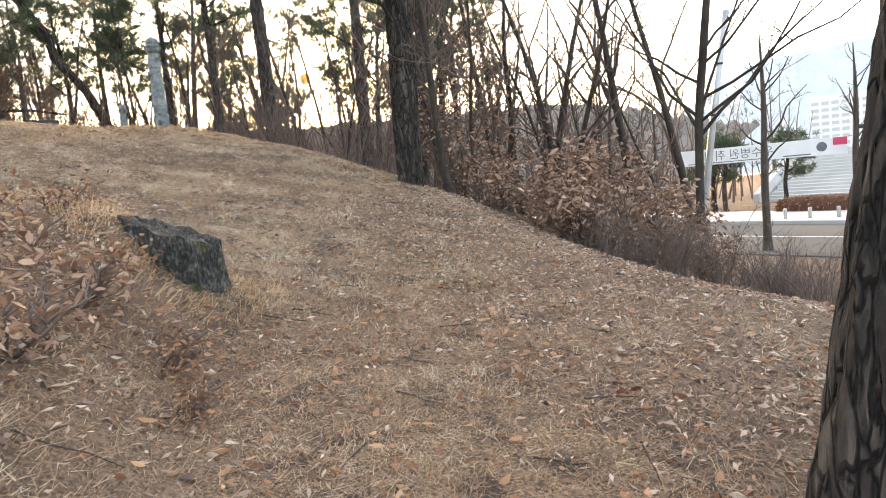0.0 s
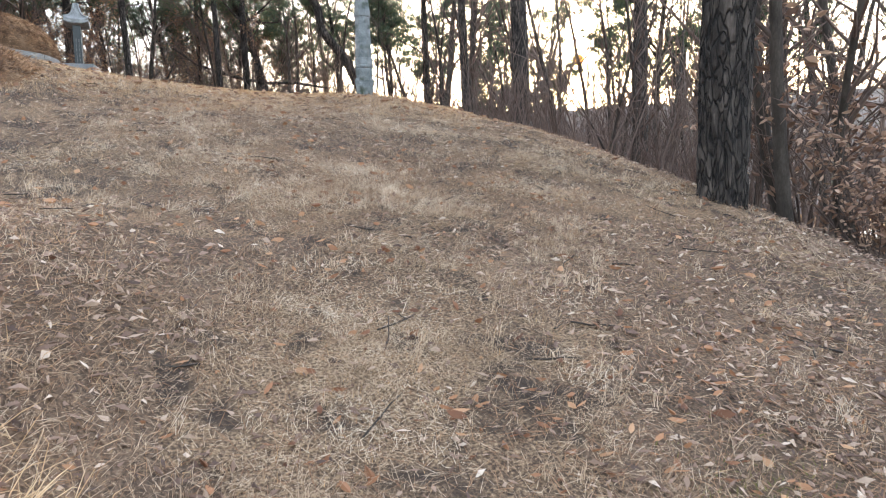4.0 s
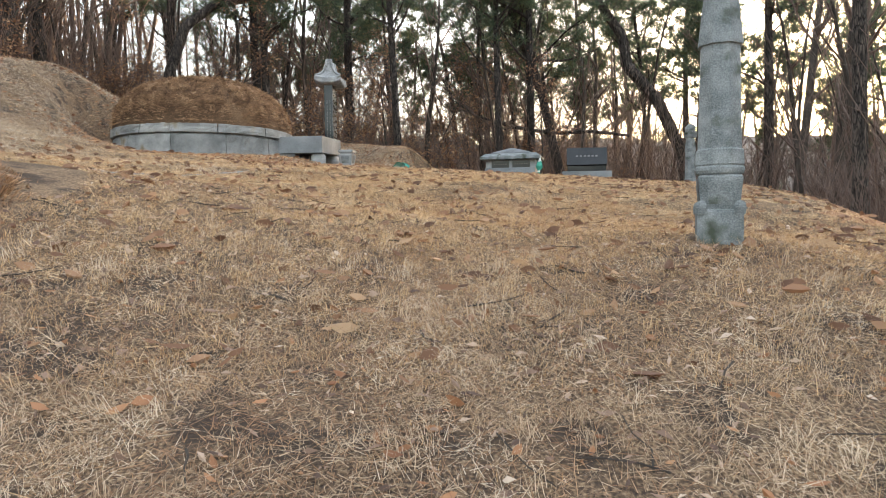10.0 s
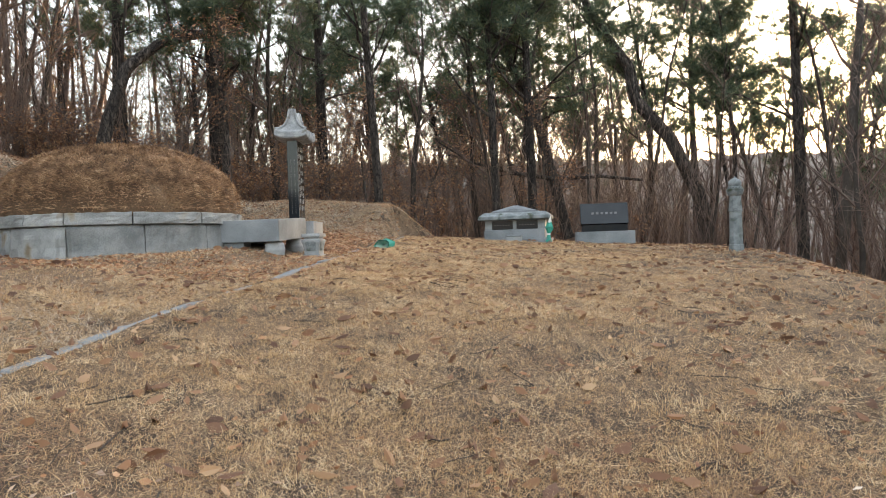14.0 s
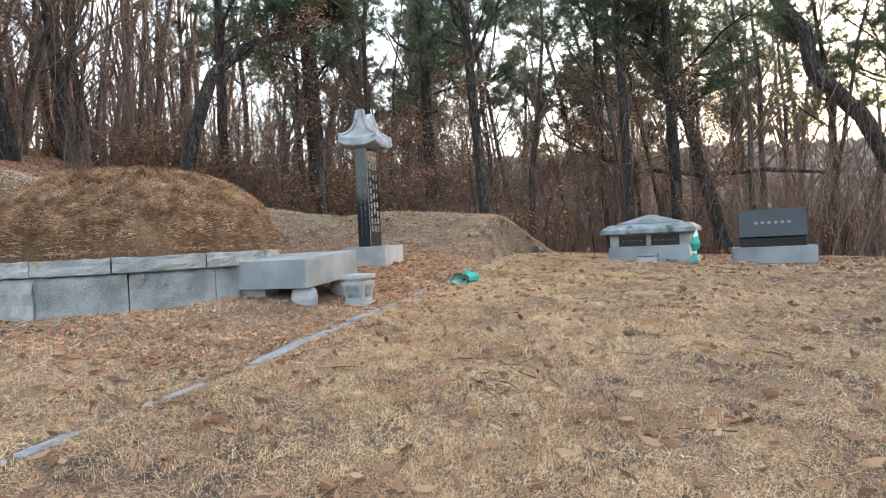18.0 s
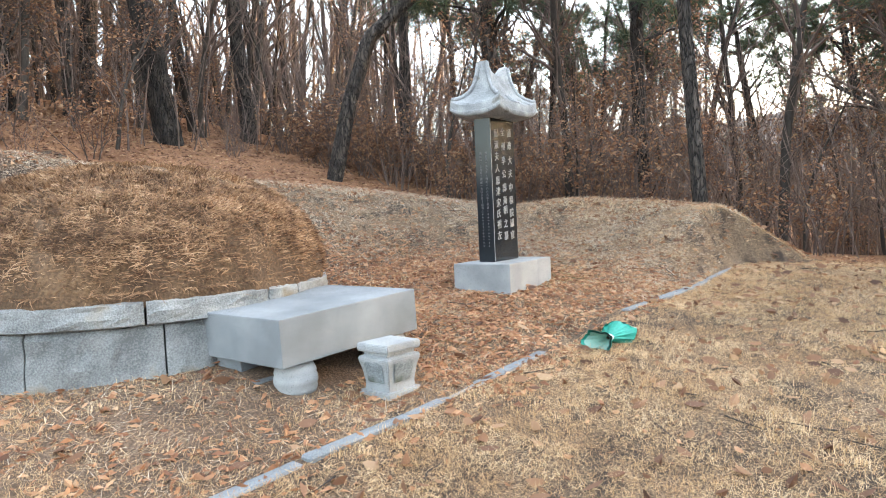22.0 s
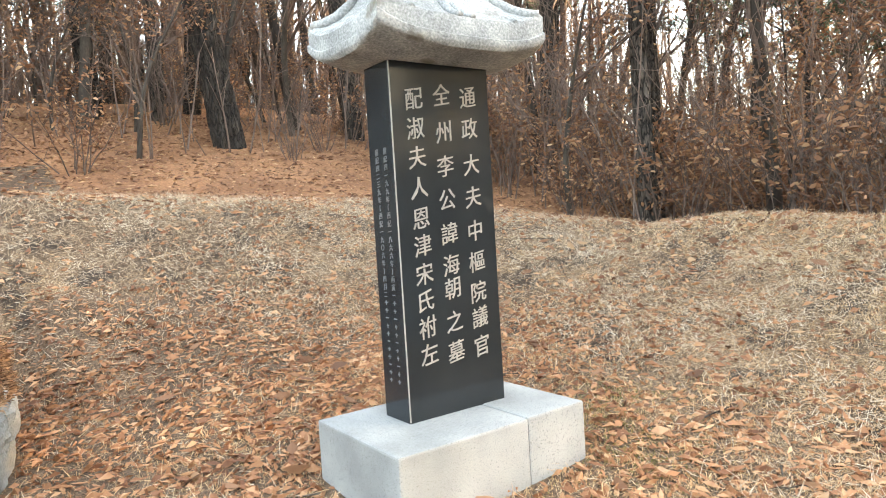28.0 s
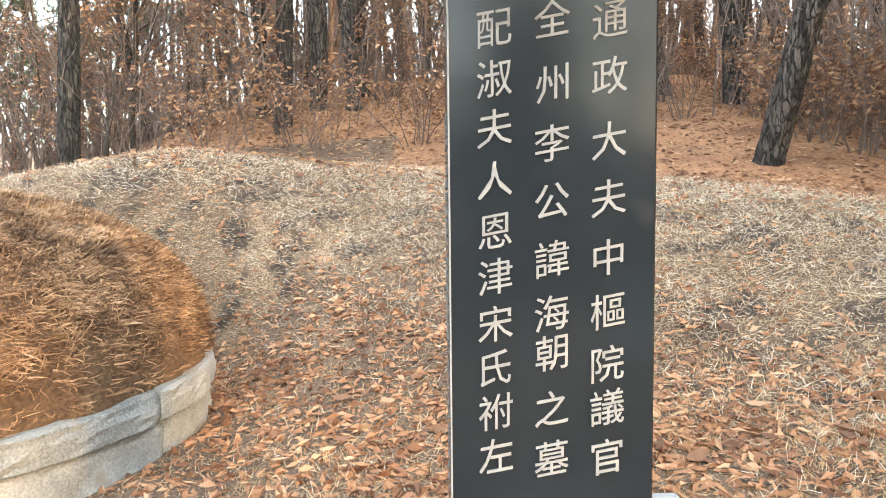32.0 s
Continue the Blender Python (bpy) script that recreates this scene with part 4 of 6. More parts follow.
# ======== bouquets ========
def bouquet(m, label, fan=0.2, L=0.52):
    b = thing("wrapped_bouquet", m, label, "bouquet", "bouquets")
    rg = np.random.default_rng(3)

    def cone(name, mat, l0, l1, r0, r1, twist=0.0):
        n, k = 26, 7
        v = []
        for i in range(k):
            u = i / (k - 1)
            for j in range(n):
                a = 2 * math.pi * j / n
                r = (r0 + (r1 - r0) * u) * (1 + 0.07 * math.sin(5 * a + twist) * u + 0.05 * math.sin(11 * a + 3 * u))
                v.append((l0 + (l1 - l0) * u + 0.02 * u * math.sin(3 * a), r * math.cos(a), max(-0.055, r * math.sin(a) * 0.7)))
        i, j = np.meshgrid(np.arange(k - 1), np.arange(n), indexing="ij")
        q = np.stack([i * n + j, i * n + (j + 1) % n, (i + 1) * n + (j + 1) % n, (i + 1) * n + j], -1).reshape(-1, 4)
        return obj(name, mesh_of(name, v, q, (), mat, False), b)

    cone("stem_wrap", MAT["teal"], 0.0, -L * 0.36, 0.028, fan * 0.62, 2.0)
    cone("inner_wrap", MAT["pale_teal"], -0.01, -L * 0.352, 0.02, fan * 0.5, 2.0)
    cone("body_wrap", MAT["teal"], 0.0, L * 0.3, 0.03, fan * 0.72, 0.3)
    cone("body_fold", MAT["teal"], L * 0.29, L * 0.56, fan * 0.72, fan * 0.4, 0.3)
    cone("tip_wrap", MAT["white_wrap"], L * 0.555, L * 0.84, fan * 0.395, 0.012, 1.2)
    cone("ribbon", MAT["white_wrap"], -0.02, 0.02, 0.036, 0.038)
    return b


bouquet(pose(-1.23, -1.65, ground_at(-1.23, -1.65) + 0.065, 0, 0, -8), "teal paper-wrapped bouquet fallen on the dry grass")
bouquet(pose(1.98, -4.92, ground_at(1.98, -4.92) + 0.2, 0, -78, -40), "teal paper-wrapped bouquet standing against the tomb", 0.13, 0.45)

# ======== stump ========
sp = thing("tree_stump", pose(-19.5, -0.62, -3.62), "blackened mossy old tree stump on the bank", "tree stump")
v, q, sides, rows = [], [], 160, 26
for i in range(rows):
    u = i / (rows - 1)
    for k in range(sides):
        a = 2 * math.pi * k / sides
        r = 0.37 * (1.04 - 0.05 * u + 0.25 * (1 - u) ** 3 * (0.5 + 0.5 * math.sin(5 * a + 1))) * (1 + 0.14 * noise.noise((2 * math.cos(a), 2 * math.sin(a), u)) + 0.09 * noise.noise((7 * math.cos(a), 7 * math.sin(a), 1.5 * u)) - 0.045 * abs(math.sin(9 * a + 2 * u + noise.noise((5 * u, 3 * math.cos(a), 0)))) - 0.03 * abs(math.sin(23 * a + 3 * u)))
        v.append((r * math.cos(a), r * 0.85 * math.sin(a), -0.3 + u * (0.74 - 0.12 * math.cos(a + 2.3) + 0.06 * noise.noise((3 * math.cos(a), 3 * math.sin(a), 0)) + 0.008 * noise.noise((11 * math.cos(a), 11 * math.sin(a), 0)))))
i, k = np.meshgrid(np.arange(rows - 1), np.arange(sides), indexing="ij")
q = np.stack([i * sides + k, i * sides + (k + 1) % sides, (i + 1) * sides + (k + 1) % sides, (i + 1) * sides + k], -1).reshape(-1, 4)
obj("bark", mesh_of("bark", v, q, (), MAT["stump"]), sp)
top = np.array(v[-sides:])
c = top.mean(0) + np.array([0.02, -0.03, -0.04])
tv, tq, RN = [c], [], 9
for s_ in np.linspace(0.12, 0.98, RN):
    for k, p in enumerate(top):
        a = 2 * math.pi * k / sides
        w_ = c + (p - c) * s_
        tv.append(w_ + np.array([0, 0, (0.05 * noise.noise((9 * w_[0], 9 * w_[1], 4)) + 0.035 * noise.noise((24 * w_[0], 24 * w_[1], 7)) - 0.09 * max(0.0, 1 - abs(w_[0] * 0.6 + w_[1] * 0.8 + 0.04) / 0.05)) * min(1.0, 4 * (1 - s_))]))
tq = [(1 + i * sides + k, 1 + (i + 1) * sides + k, 1 + (i + 1) * sides + (k + 1) % sides, 1 + i * sides + (k + 1) % sides) for i in range(RN - 1) for k in range(sides)]
tt = [(0, 1 + k, 1 + (k + 1) % sides) for k in range(sides)]
obj("cut_top", mesh_of("cut_top", tv, tq, tt, MAT["stump_top"]), sp, None, "greyed weathered cut face")

# ======== trees ========
def wander(p0, way, length, n, rg, wob=0.08, up=0.0):
    pts, d = [np.asarray(p0, float)], np.asarray(way, float) / np.linalg.norm(way)
    for _ in range(n):
        d = d + rg.normal(0, wob, 3) + np.array([0, 0, up])
        d /= np.linalg.norm(d)
        pts.append(pts[-1] + d * length / n)
    return np.array(pts)


def at_len(pts, u):
    f = u * (len(pts) - 1)
    i = min(int(f), len(pts) - 2)
    return pts[i] + (pts[i + 1] - pts[i]) * (f - i), pts[i + 1] - pts[i]


def limbs(g, pts, r0, r1, rg, count, lo, length, depth, tips, spread=1.0, up=0.05, sides=5, drop=0.0):
    for _ in range(count):
        u = lo + (1 - lo) * rg.uniform()
        p, d = at_len(pts, u)
        r = (r0 + (r1 - r0) * u)
        a = rg.uniform(0, 2 * math.pi)
        out = np.array([math.cos(a), math.sin(a), rg.uniform(-0.1, 0.5) + drop])
        way = d / np.linalg.norm(d) * (1 - 0.55 * spread) + out * spread
        L = length * rg.uniform(0.5, 1.15) * (1.15 - 0.6 * u)
        seg = 5 if depth > 1 or sides > 4 else 3
        br = wander(p, way, L, seg, rg, 0.16, up)
        rb = max(0.006, min(r * 0.55, 0.018 * L + 0.008))
        g.tube(br, np.linspace(rb, max(0.003, rb * 0.25), seg + 1), sides if depth else 3)
        if depth > 0:
            limbs(g, br, rb, rb * 0.25, rg, max(2, int(count * 0.4)) if depth > 1 else 4, 0.25, L * 0.5, depth - 1, tips, 0.8, up, 4)
        tips.append((br[-1], br[-1] - br[-2]))
        tips.append((at_len(br, 0.65)[0], br[-1] - br[-2]))


def needle_tufts(tips, rg, per=26, size=0.34, keep=1.0):
    V, T, n = [], [], 0
    for p, d in tips:
        if rg.uniform() > keep:
            continue
        d = d / (np.linalg.norm(d) + 1e-9)
        for _ in range(2):
            c = p + rg.normal(0, size * 0.5, 3) * np.array([1, 1, 0.45])
            w = rg.normal(0, 1, (per, 3)) + d * 0.5 + np.array([0, 0, 0.25])
            w /= np.linalg.norm(w, axis=1)[:, None]
            L = size * rg.uniform(0.5, 1.0, per)[:, None]
            s = np.cross(w, rg.normal(0, 1, (per, 3)))
            s /= np.linalg.norm(s, axis=1)[:, None] + 1e-9
            b = c + w * L * 0.1
            v = np.stack([b - s * 0.011, b + s * 0.011, c + w * L + s * 0.004], 1).reshape(-1, 3)
            V.append(v)
            T.append(np.arange(per * 3).reshape(-1, 3) + n)
            n += per * 3
    return np.concatenate(V), np.concatenate(T)


def leaf_cards(pos, rg, size=0.09, droop=0.6, lying=False, plain=False):
    """Curled leaves, four faces each, hanging at given places."""
    n = len(pos)
    a, tilt = rg.uniform(0, 6.283, n), rg.uniform(-1, 1, n) * droop + 0.5 * droop
    ax = np.stack([np.cos(a) * np.cos(tilt), np.sin(a) * np.cos(tilt), -np.sin(tilt)], -1)
    sd = np.cross(ax, np.array([0, 0, 1.0]) + rg.normal(0, 0.3, (n, 3)) if lying else rg.normal(0, 1, (n, 3)))
    sd /= np.linalg.norm(sd, axis=1)[:, None] + 1e-9
    nm = np.cross(ax, sd)
    L = (size * rg.uniform(0.55, 1.25, n))[:, None]
    w = L * rg.uniform(0.11, 0.22, (n, 1))
    cu = rg.uniform(0.02, 0.35, (n, 1)) * L
    if plain:
        m1 = pos + ax * L * rg.uniform(0.38, 0.6, (n, 1))
        w = w * 0.85
        v = np.stack([pos + nm * cu * 0.7, m1 - sd * w + nm * cu, m1 - nm * cu * 0.2, m1 + sd * w + nm * cu * rg.uniform(0, 1.6, (n, 1)), pos + ax * L + nm * cu * 0.9], 1).reshape(-1, 3)
        b = np.arange(n)[:, None] * 5
        return v, (), np.concatenate([np.concatenate([b, b + 2, b + 1], 1), np.concatenate([b, b + 3, b + 2], 1), np.concatenate([b + 1, b + 2, b + 4], 1), np.concatenate([b + 2, b + 3, b + 4], 1)])
    m1, m2 = pos + ax * L * 0.35, pos + ax * L * 0.72
    v = np.stack([pos, m1 - sd * w + nm * cu, m1 - nm * cu * 0.3, m1 + sd * w + nm * cu, m2 - sd * w * 0.8 + nm * cu, m2 - nm * cu * 0.2, m2 + sd * w * 0.8 + nm * cu, pos + ax * L + nm * cu * 0.6], 1).reshape(-1, 3)
    b = np.arange(n)[:, None] * 8
    t = np.concatenate([np.concatenate([b, b + 2, b + 1], 1), np.concatenate([b, b + 3, b + 2], 1), np.concatenate([b + 4, b + 5, b + 7], 1), np.concatenate([b + 5, b + 6, b + 7], 1)])
    q = np.concatenate([np.concatenate([b + 1, b + 2, b + 5, b + 4], 1), np.concatenate([b + 2, b + 3, b + 6, b + 5], 1)])
    return v, q, t


def trunk_geo(pts, radii, rg, sides=12, plated=False):
    g = Geo()
    P = np.asarray(pts, float)
    n = 150 if plated else max(8, int(len(P) * 4))
    u = np.linspace(0, len(P) - 1, n)
    # smooth curve through the points
    Q = np.stack([np.interp(u, range(len(P)), P[:, k]) for k in range(3)], -1)
    for _ in range(3):
        Q[1:-1] = 0.25 * Q[:-2] + 0.5 * Q[1:-1] + 0.25 * Q[2:]
    R = np.interp(u, np.linspace(0, len(P) - 1, len(radii)), radii)
    R[0] *= 1.35
    R[1] *= 1.12
    g.tube(Q, R, sides, 0.0 if plated else 0.07, rg)
    if plated:
        # long bark plates parted by deep wavering cracks
        v = g.v[0].reshape(len(Q), sides, 3)
        a = np.arange(sides) * 2 * math.pi / sides
        zz = Q[:, 2:3]
        crack = np.abs(np.sin(4.5 * a[None] + 1.6 * np.sin(3.1 * zz + 2 * a[None]) + 0.8 * np.sin(7 * zz))) ** 0.45
        cross = np.abs(np.sin(9 * zz + 2.5 * np.sin(3 * a[None]) + 1.3 * np.sin(5 * a[None] + 4 * zz))) ** 0.3
        k = 0.8 + 0.23 * crack * (0.5 + 0.5 * cross) + rg.uniform(-0.012, 0.012, (len(Q), sides))
        g.v[0] = (Q[:, None] + (v - Q[:, None]) * k[..., None]).reshape(-1, 3)
    return g, Q


def pine(seed, H=11.0, r=0.16, lean=0.4, first=0.38, count=32, per=30):
    rg = np.random.default_rng(seed)
    pts = wander((0, 0, -0.3), (rg.normal(0, 0.05) * lean, rg.normal(0, 0.05) * lean, 1), H, 9, rg, 0.045)
    g, Q = trunk_geo(pts, [r, r * 0.86, r * 0.7, r * 0.5, r * 0.2], rg)
    th = thing("pine_tree", pose(0, 0, 0), "tall pine with dark fissured trunk and sparse dark green needles", "tree", "pine wood")
    obj("trunk", g.mesh("trunk", MAT["bark"]), th)
    b, tips = Geo(), []
    limbs(b, Q, r, r * 0.2, rg, count, first, 2.5, 1, tips, 0.95, 0.04)
    limbs(b, Q, r, r * 0.2, rg, 7, 0.12, 1.0, 0, [], 1.0, 0.0)
    tagged(obj("branchwork", b.mesh("branchwork", MAT["bark"]), th), kind="stuff")
    v, t = needle_tufts(tips, rg, per, 0.36, 0.9)
    tagged(obj("needle_foliage", mesh_of("needle_foliage", v, (), t, MAT["needles"], False), th), kind="stuff")
    return th


def bare_tree(seed, H=9.0, r=0.09, lean=1.0, leaves=0):
    rg = np.random.default_rng(seed)
    pts = wander((0, 0, -0.3), (rg.normal(0, 0.12) * lean, rg.normal(0, 0.12) * lean, 1), H, 8, rg, 0.07)
    g, Q = trunk_geo(pts, [r, r * 0.8, r * 0.55, r * 0.3, 0.012], rg, 8)
    th = thing("bare_tree", pose(0, 0, 0), "slender leafless winter tree with fine upright twigs", "tree", "bare wood")
    obj("trunk", g.mesh("trunk", MAT["grey_bark"]), th)
    b, tips = Geo(), []
    limbs(b, Q, r, 0.01, rg, 13, 0.2, 2.4, 2, tips, 0.62, 0.07, 4)
    tagged(obj("branchwork", b.mesh("branchwork", MAT["twig"]), th), kind="stuff")
    if leaves:
        pos = np.array([p for p, _ in tips])
        pos = np.repeat(pos, leaves, 0) + rg.normal(0, 0.16, (len(pos) * leaves, 3))
        v, q, t = leaf_cards(pos, rg, 0.085)
        tagged(obj("brown_foliage", mesh_of("brown_foliage", v, q, t, MAT["oak_leaf"], False), th), kind="stuff")
        tagged(th, "young oak still hung with rust-brown winter leaves", "tree", "leafy oaks")
        th.name = "oak_sapling"
    return th


def shrub(seed, H=1.7, stems=9, leaves=5, mat="oak_leaf", spread=0.35, size=0.09, name="leafy_shrub", label="bushy shrub hung with curled brown dead leaves"):
    rg = np.random.default_rng(seed)
    th = thing(name, pose(0, 0, 0), label, "shrub", "undergrowth")
    g, tips = Geo(), []
    for _ in range(stems):
        a = rg.uniform(0, 6.283)
        pts = wander((0.12 * math.cos(a), 0.12 * math.sin(a), -0.1), (spread * math.cos(a), spread * math.sin(a), 1), H * rg.uniform(0.6, 1.1), 6, rg, 0.13)
        g.tube(pts, np.linspace(0.013, 0.003, 7), 4)
        limbs(g, pts, 0.01, 0.003, rg, 7, 0.2, H * 0.4, 0, tips, 0.7, 0.05, 3)
    tagged(obj("stemwork", g.mesh("stemwork", MAT["twig"]), th), kind="stuff")
    if leaves:
        pos = np.array([p for p, _ in tips])
        pos = np.repeat(pos, leaves, 0) + rg.normal(0, 0.1, (len(pos) * leaves, 3))
        v, q, t = leaf_cards(pos, rg, size)
        tagged(obj("leaf_foliage", mesh_of("leaf_foliage", v, q, t, MAT[mat], False), th), kind="stuff")
    return th


def named_tree(pts, radii, seed, label, count=14, first=0.45, length=2.6, green=True, mat="bark", sides=14, name="pine_tree", keep=0.9, lean_limbs=0.95):
    """A tree whose trunk follows given points in the place."""
    rg = np.random.default_rng(seed)
    base = np.array(pts[0], float)
    th = thing(name, pose(*base), label, "tree")
    g, Q = trunk_geo(np.array(pts, float) - base, radii, rg, sides, sides > 40)
    obj("trunk", g.mesh("trunk", MAT[mat]), th)
    tips = []
    for _ in range(count):
        b = Geo()
        limbs(b, Q, radii[0], radii[-1], rg, 1, first, length, 1 if green else 2, tips, lean_limbs, 0.04)
        obj("limb", b.mesh("limb", MAT[mat]), th)
    if green:
        v, t = needle_tufts(tips, rg, 34, 0.38, keep)
        tagged(obj("needle_foliage", mesh_of("needle_foliage", v, (), t, MAT["needles"], False), th), kind="stuff")
    return th


def up_from(x, y, H, lx=0.0, ly=0.0, bend=0.0):
    z = ground_at(x, y) - 0.25
    return [(x, y, z), (x + lx * 0.3, y + ly * 0.3, z + H * 0.3), (x + lx * 0.6 + bend, y + ly * 0.6 + bend, z + H * 0.6), (x + lx, y + ly, z + H)]


# trees that stand near enough to be known one by one
named_tree(up_from(-23.69, -0.66, 9, -1.25, -0.3), [0.185, 0.15, 0.12, 0.05], 11, "rough-barked pine trunk close beside the path", first=0.55, sides=80)
named_tree(up_from(-16.5, -5.85, 10, -0.5, 0.2), [0.215, 0.20, 0.16, 0.06], 12, "thick dark pine trunk at the edge of the slope", 16, 0.25, sides=80)
named_tree(up_from(-6.75, -9.75, 12, 0.2, 0.2), [0.22, 0.2, 0.16, 0.06], 13, "straight dark pine at the wood's edge")
named_tree(up_from(-5.9, -14.0, 13, -0.1, 0.0), [0.23, 0.21, 0.17, 0.06], 14, "straight dark pine at the wood's edge")
named_tree(up_from(-3.4, -9.9, 10, 0.1, 0.2), [0.13, 0.115, 0.09, 0.03], 15, "straight pine below the lawn's shoulder", 15, 0.35)
named_tree(up_from(2.4, 8.9, 12, -1.6, 0.6), [0.27, 0.24, 0.19, 0.07], 16, "stout leaning pine on the leaf-strewn slope", sides=44)
named_tree([(3.75, 5.7, 1.5), (4.0, 5.4, 3.1), (4.35, 5.1, 4.4), (5.0, 4.5, 5.2), (6.0, 3.8, 5.7), (7.0, 3.0, 6.6), (7.6, 2.6, 8.0)], [0.16, 0.15, 0.14, 0.12, 0.1, 0.08, 0.05], 17, "crooked pine leaning out over the graves", 16, 0.55, sides=44)
named_tree([(8.6, -11.15, -0.9), (8.6, -10.78, 1.02), (8.6, -9.92, 2.82), (8.6, -8.85, 4.04), (8.6, -8.68, 5.1), (8.6, -7.95, 6.1), (8.7, -7.2, 7.6), (8.9, -7.0, 9.2)], [0.24, 0.22, 0.2, 0.19, 0.17, 0.15, 0.11, 0.06], 18, "snaking pine with a sharp elbow in its trunk", 16, 0.6, sides=44)
named_tree([(7.4, -6.4, -0.2), (7.4, -5.96, 1.69), (7.4, -5.67, 3.01), (7.4, -5.23, 4.2), (7.4, -4.78, 5.1), (7.4, -4.68, 6.2), (7.5, -4.6, 8.0)], [0.17, 0.15, 0.14, 0.13, 0.11, 0.09, 0.05], 19, "leaning pine behind the black headstone", 14, 0.55, sides=44)
g = Geo()
g.tube([(7.3, -8.6, 1.45), (7.3, -7.34, 1.6), (7.3, -6.01, 1.56), (7.3, -4.81, 1.76), (7.3, -3.53, 2.14), (7.3, -2.55, 2.8)], [0.04, 0.06, 0.07, 0.055, 0.04, 0.015], 7)
rg = np.random.default_rng(4)
lp = np.array([(7.3, -6.01, 1.56), (7.3, -4.81, 1.76), (7.3, -3.53, 2.14), (7.3, -2.55, 2.8)])
limbs(g, lp, 0.05, 0.02, rg, 16, 0.1, 1.2, 1, [], 0.8, 0.03, 4)
tagged(obj("fallen_bough", g.mesh("fallen_bough", MAT["bark"])), "dark broken bough hanging level between the trunks", "branch")
for k, (x, y, H, lx, ly, r) in enumerate(((3.0, 13.2, 12, 1.2, 0.3, 0.2), (5.4, 9.97, 11, -0.6, 0.5, 0.2), (4.2, 20.0, 12, 0.8, 0, 0.22), (6.8, 3.7, 11, 0.1, 0.3, 0.16), (8.1, 0.9, 11, -0.3, 0, 0.17), (4.28, -1.12, 9, -0.5, 0.4, 0.11), (-2.4, 9.6, 10, 0.3, 0.3, 0.15), (0.92, 12.5, 11, -0.7, 0, 0.2), (-1.3, 10.9, 10, -0.9, 0.2, 0.13), (8.2, 7.2, 11, 0.4, 0, 0.16), (-4.6, 7.0, 9, 0.3, 0.2, 0.14), (-2.05, 11.2, 11, 0.2, 0, 0.17), (5.8, 3.1, 10, 0.2, 0.3, 0.13), (6.0, -4.2, 10, 0.1, 0.2, 0.12), (6.8, -5.3, 11, -0.2, 0.2, 0.14), (-9.0, 6.2, 12, 0.5, 0, 0.21), (-6.3, 5.4, 11, -0.3, 0.3, 0.15), (6.7, -13, 12, 0.2, 0.1, 0.17))):
    named_tree(up_from(x, y, H, lx, ly), [r, r * 0.88, r * 0.7, r * 0.25], 30 + k, "dark-trunked pine among the wood's front rank", 18, 0.4, sides=42)

# the wood behind: repeats of a few grown forms
forms = [pine(101, 11, 0.11, per=32), pine(102, 12, 0.13, 1.2, per=32), pine(103, 10, 0.1, 2.5, 0.45, per=32), pine(104, 13, 0.14, 0.8, 0.45, per=32)]
bares = [bare_tree(111, 8, 0.07), bare_tree(112, 9, 0.09), bare_tree(113, 7, 0.06, 1.6), bare_tree(114, 10, 0.1, 0.8)]
oaks = [bare_tree(121, 4.6, 0.05, 1.4, 2), bare_tree(122, 3.8, 0.045, 1.2, 2), bare_tree(123, 5.4, 0.06, 1.2, 2)]
shrubs = [shrub(131, 1.9, size=0.095), shrub(132, 1.4, 8, 6, size=0.1), shrub(133, 2.3, 8, 4, size=0.09), shrub(134, 1.7, 12, 0, name="bare_shrub", label="thicket of bare brown winter twigs"), shrub(135, 2.4, 12, 0, name="bare_shrub", label="thicket of bare brown winter twigs")]
rw = np.random.default_rng(77)
taken = []


def free_spot(x, y, gap):
    if any((x - a) ** 2 + (y - b) ** 2 < gap * gap for a, b in taken):
        return False
    taken.append((x, y))
    return True


def in_wood(x, y):
    """True where the wood stands: beyond the bank, past the lawn's far end and down the shoulder."""
    r = math.hypot((x + 2.8) / 7.4, (y - 0.5) / 4.35)
    back = y > 2.5 and r > 1.17 and x > -9 or y > 6.5 and x > -16
    east = x > 6.0
    south = y < float(np.interp(x, EDGE_X, EDGE_Y)) - 1.6 and x > -15.5
    road = x < -5 and y < -13
    return (back or east or south) and not road


def deep_wood(x, y):
    """The wood behind its front rank, which is set tree by tree."""
    return in_wood(x, y) and math.hypot(x, y) > 14


def sunny_gap(x, y, wide):
    """The gap between the trunks through which the low sun is seen from the start of the path."""
    way = Vector((SUN_WAY.x, SUN_WAY.y)).normalized()
    dx, dy = x + 23.0, y - 0.37
    return dx * way.x + dy * way.y > 0 and abs(dx * way.y - dy * way.x) < wide


used = {}


def place(kinds, x, y, s):
    k = int(rw.integers(len(kinds)))
    th = kinds[k]
    m = pose(x, y, ground_at(x, y) - 0.05, rw.uniform(-3, 3), rw.uniform(-3, 3), rw.uniform(0, 360))
    if th.name not in used:
        used[th.name] = 1
        th.matrix_basis = m @ Matrix.Diagonal((s, s, s, 1))
        o = th
    else:
        o = copy_thing(th, m)
        o.matrix_basis = m @ Matrix.Diagonal((s, s, s, 1))
    return o


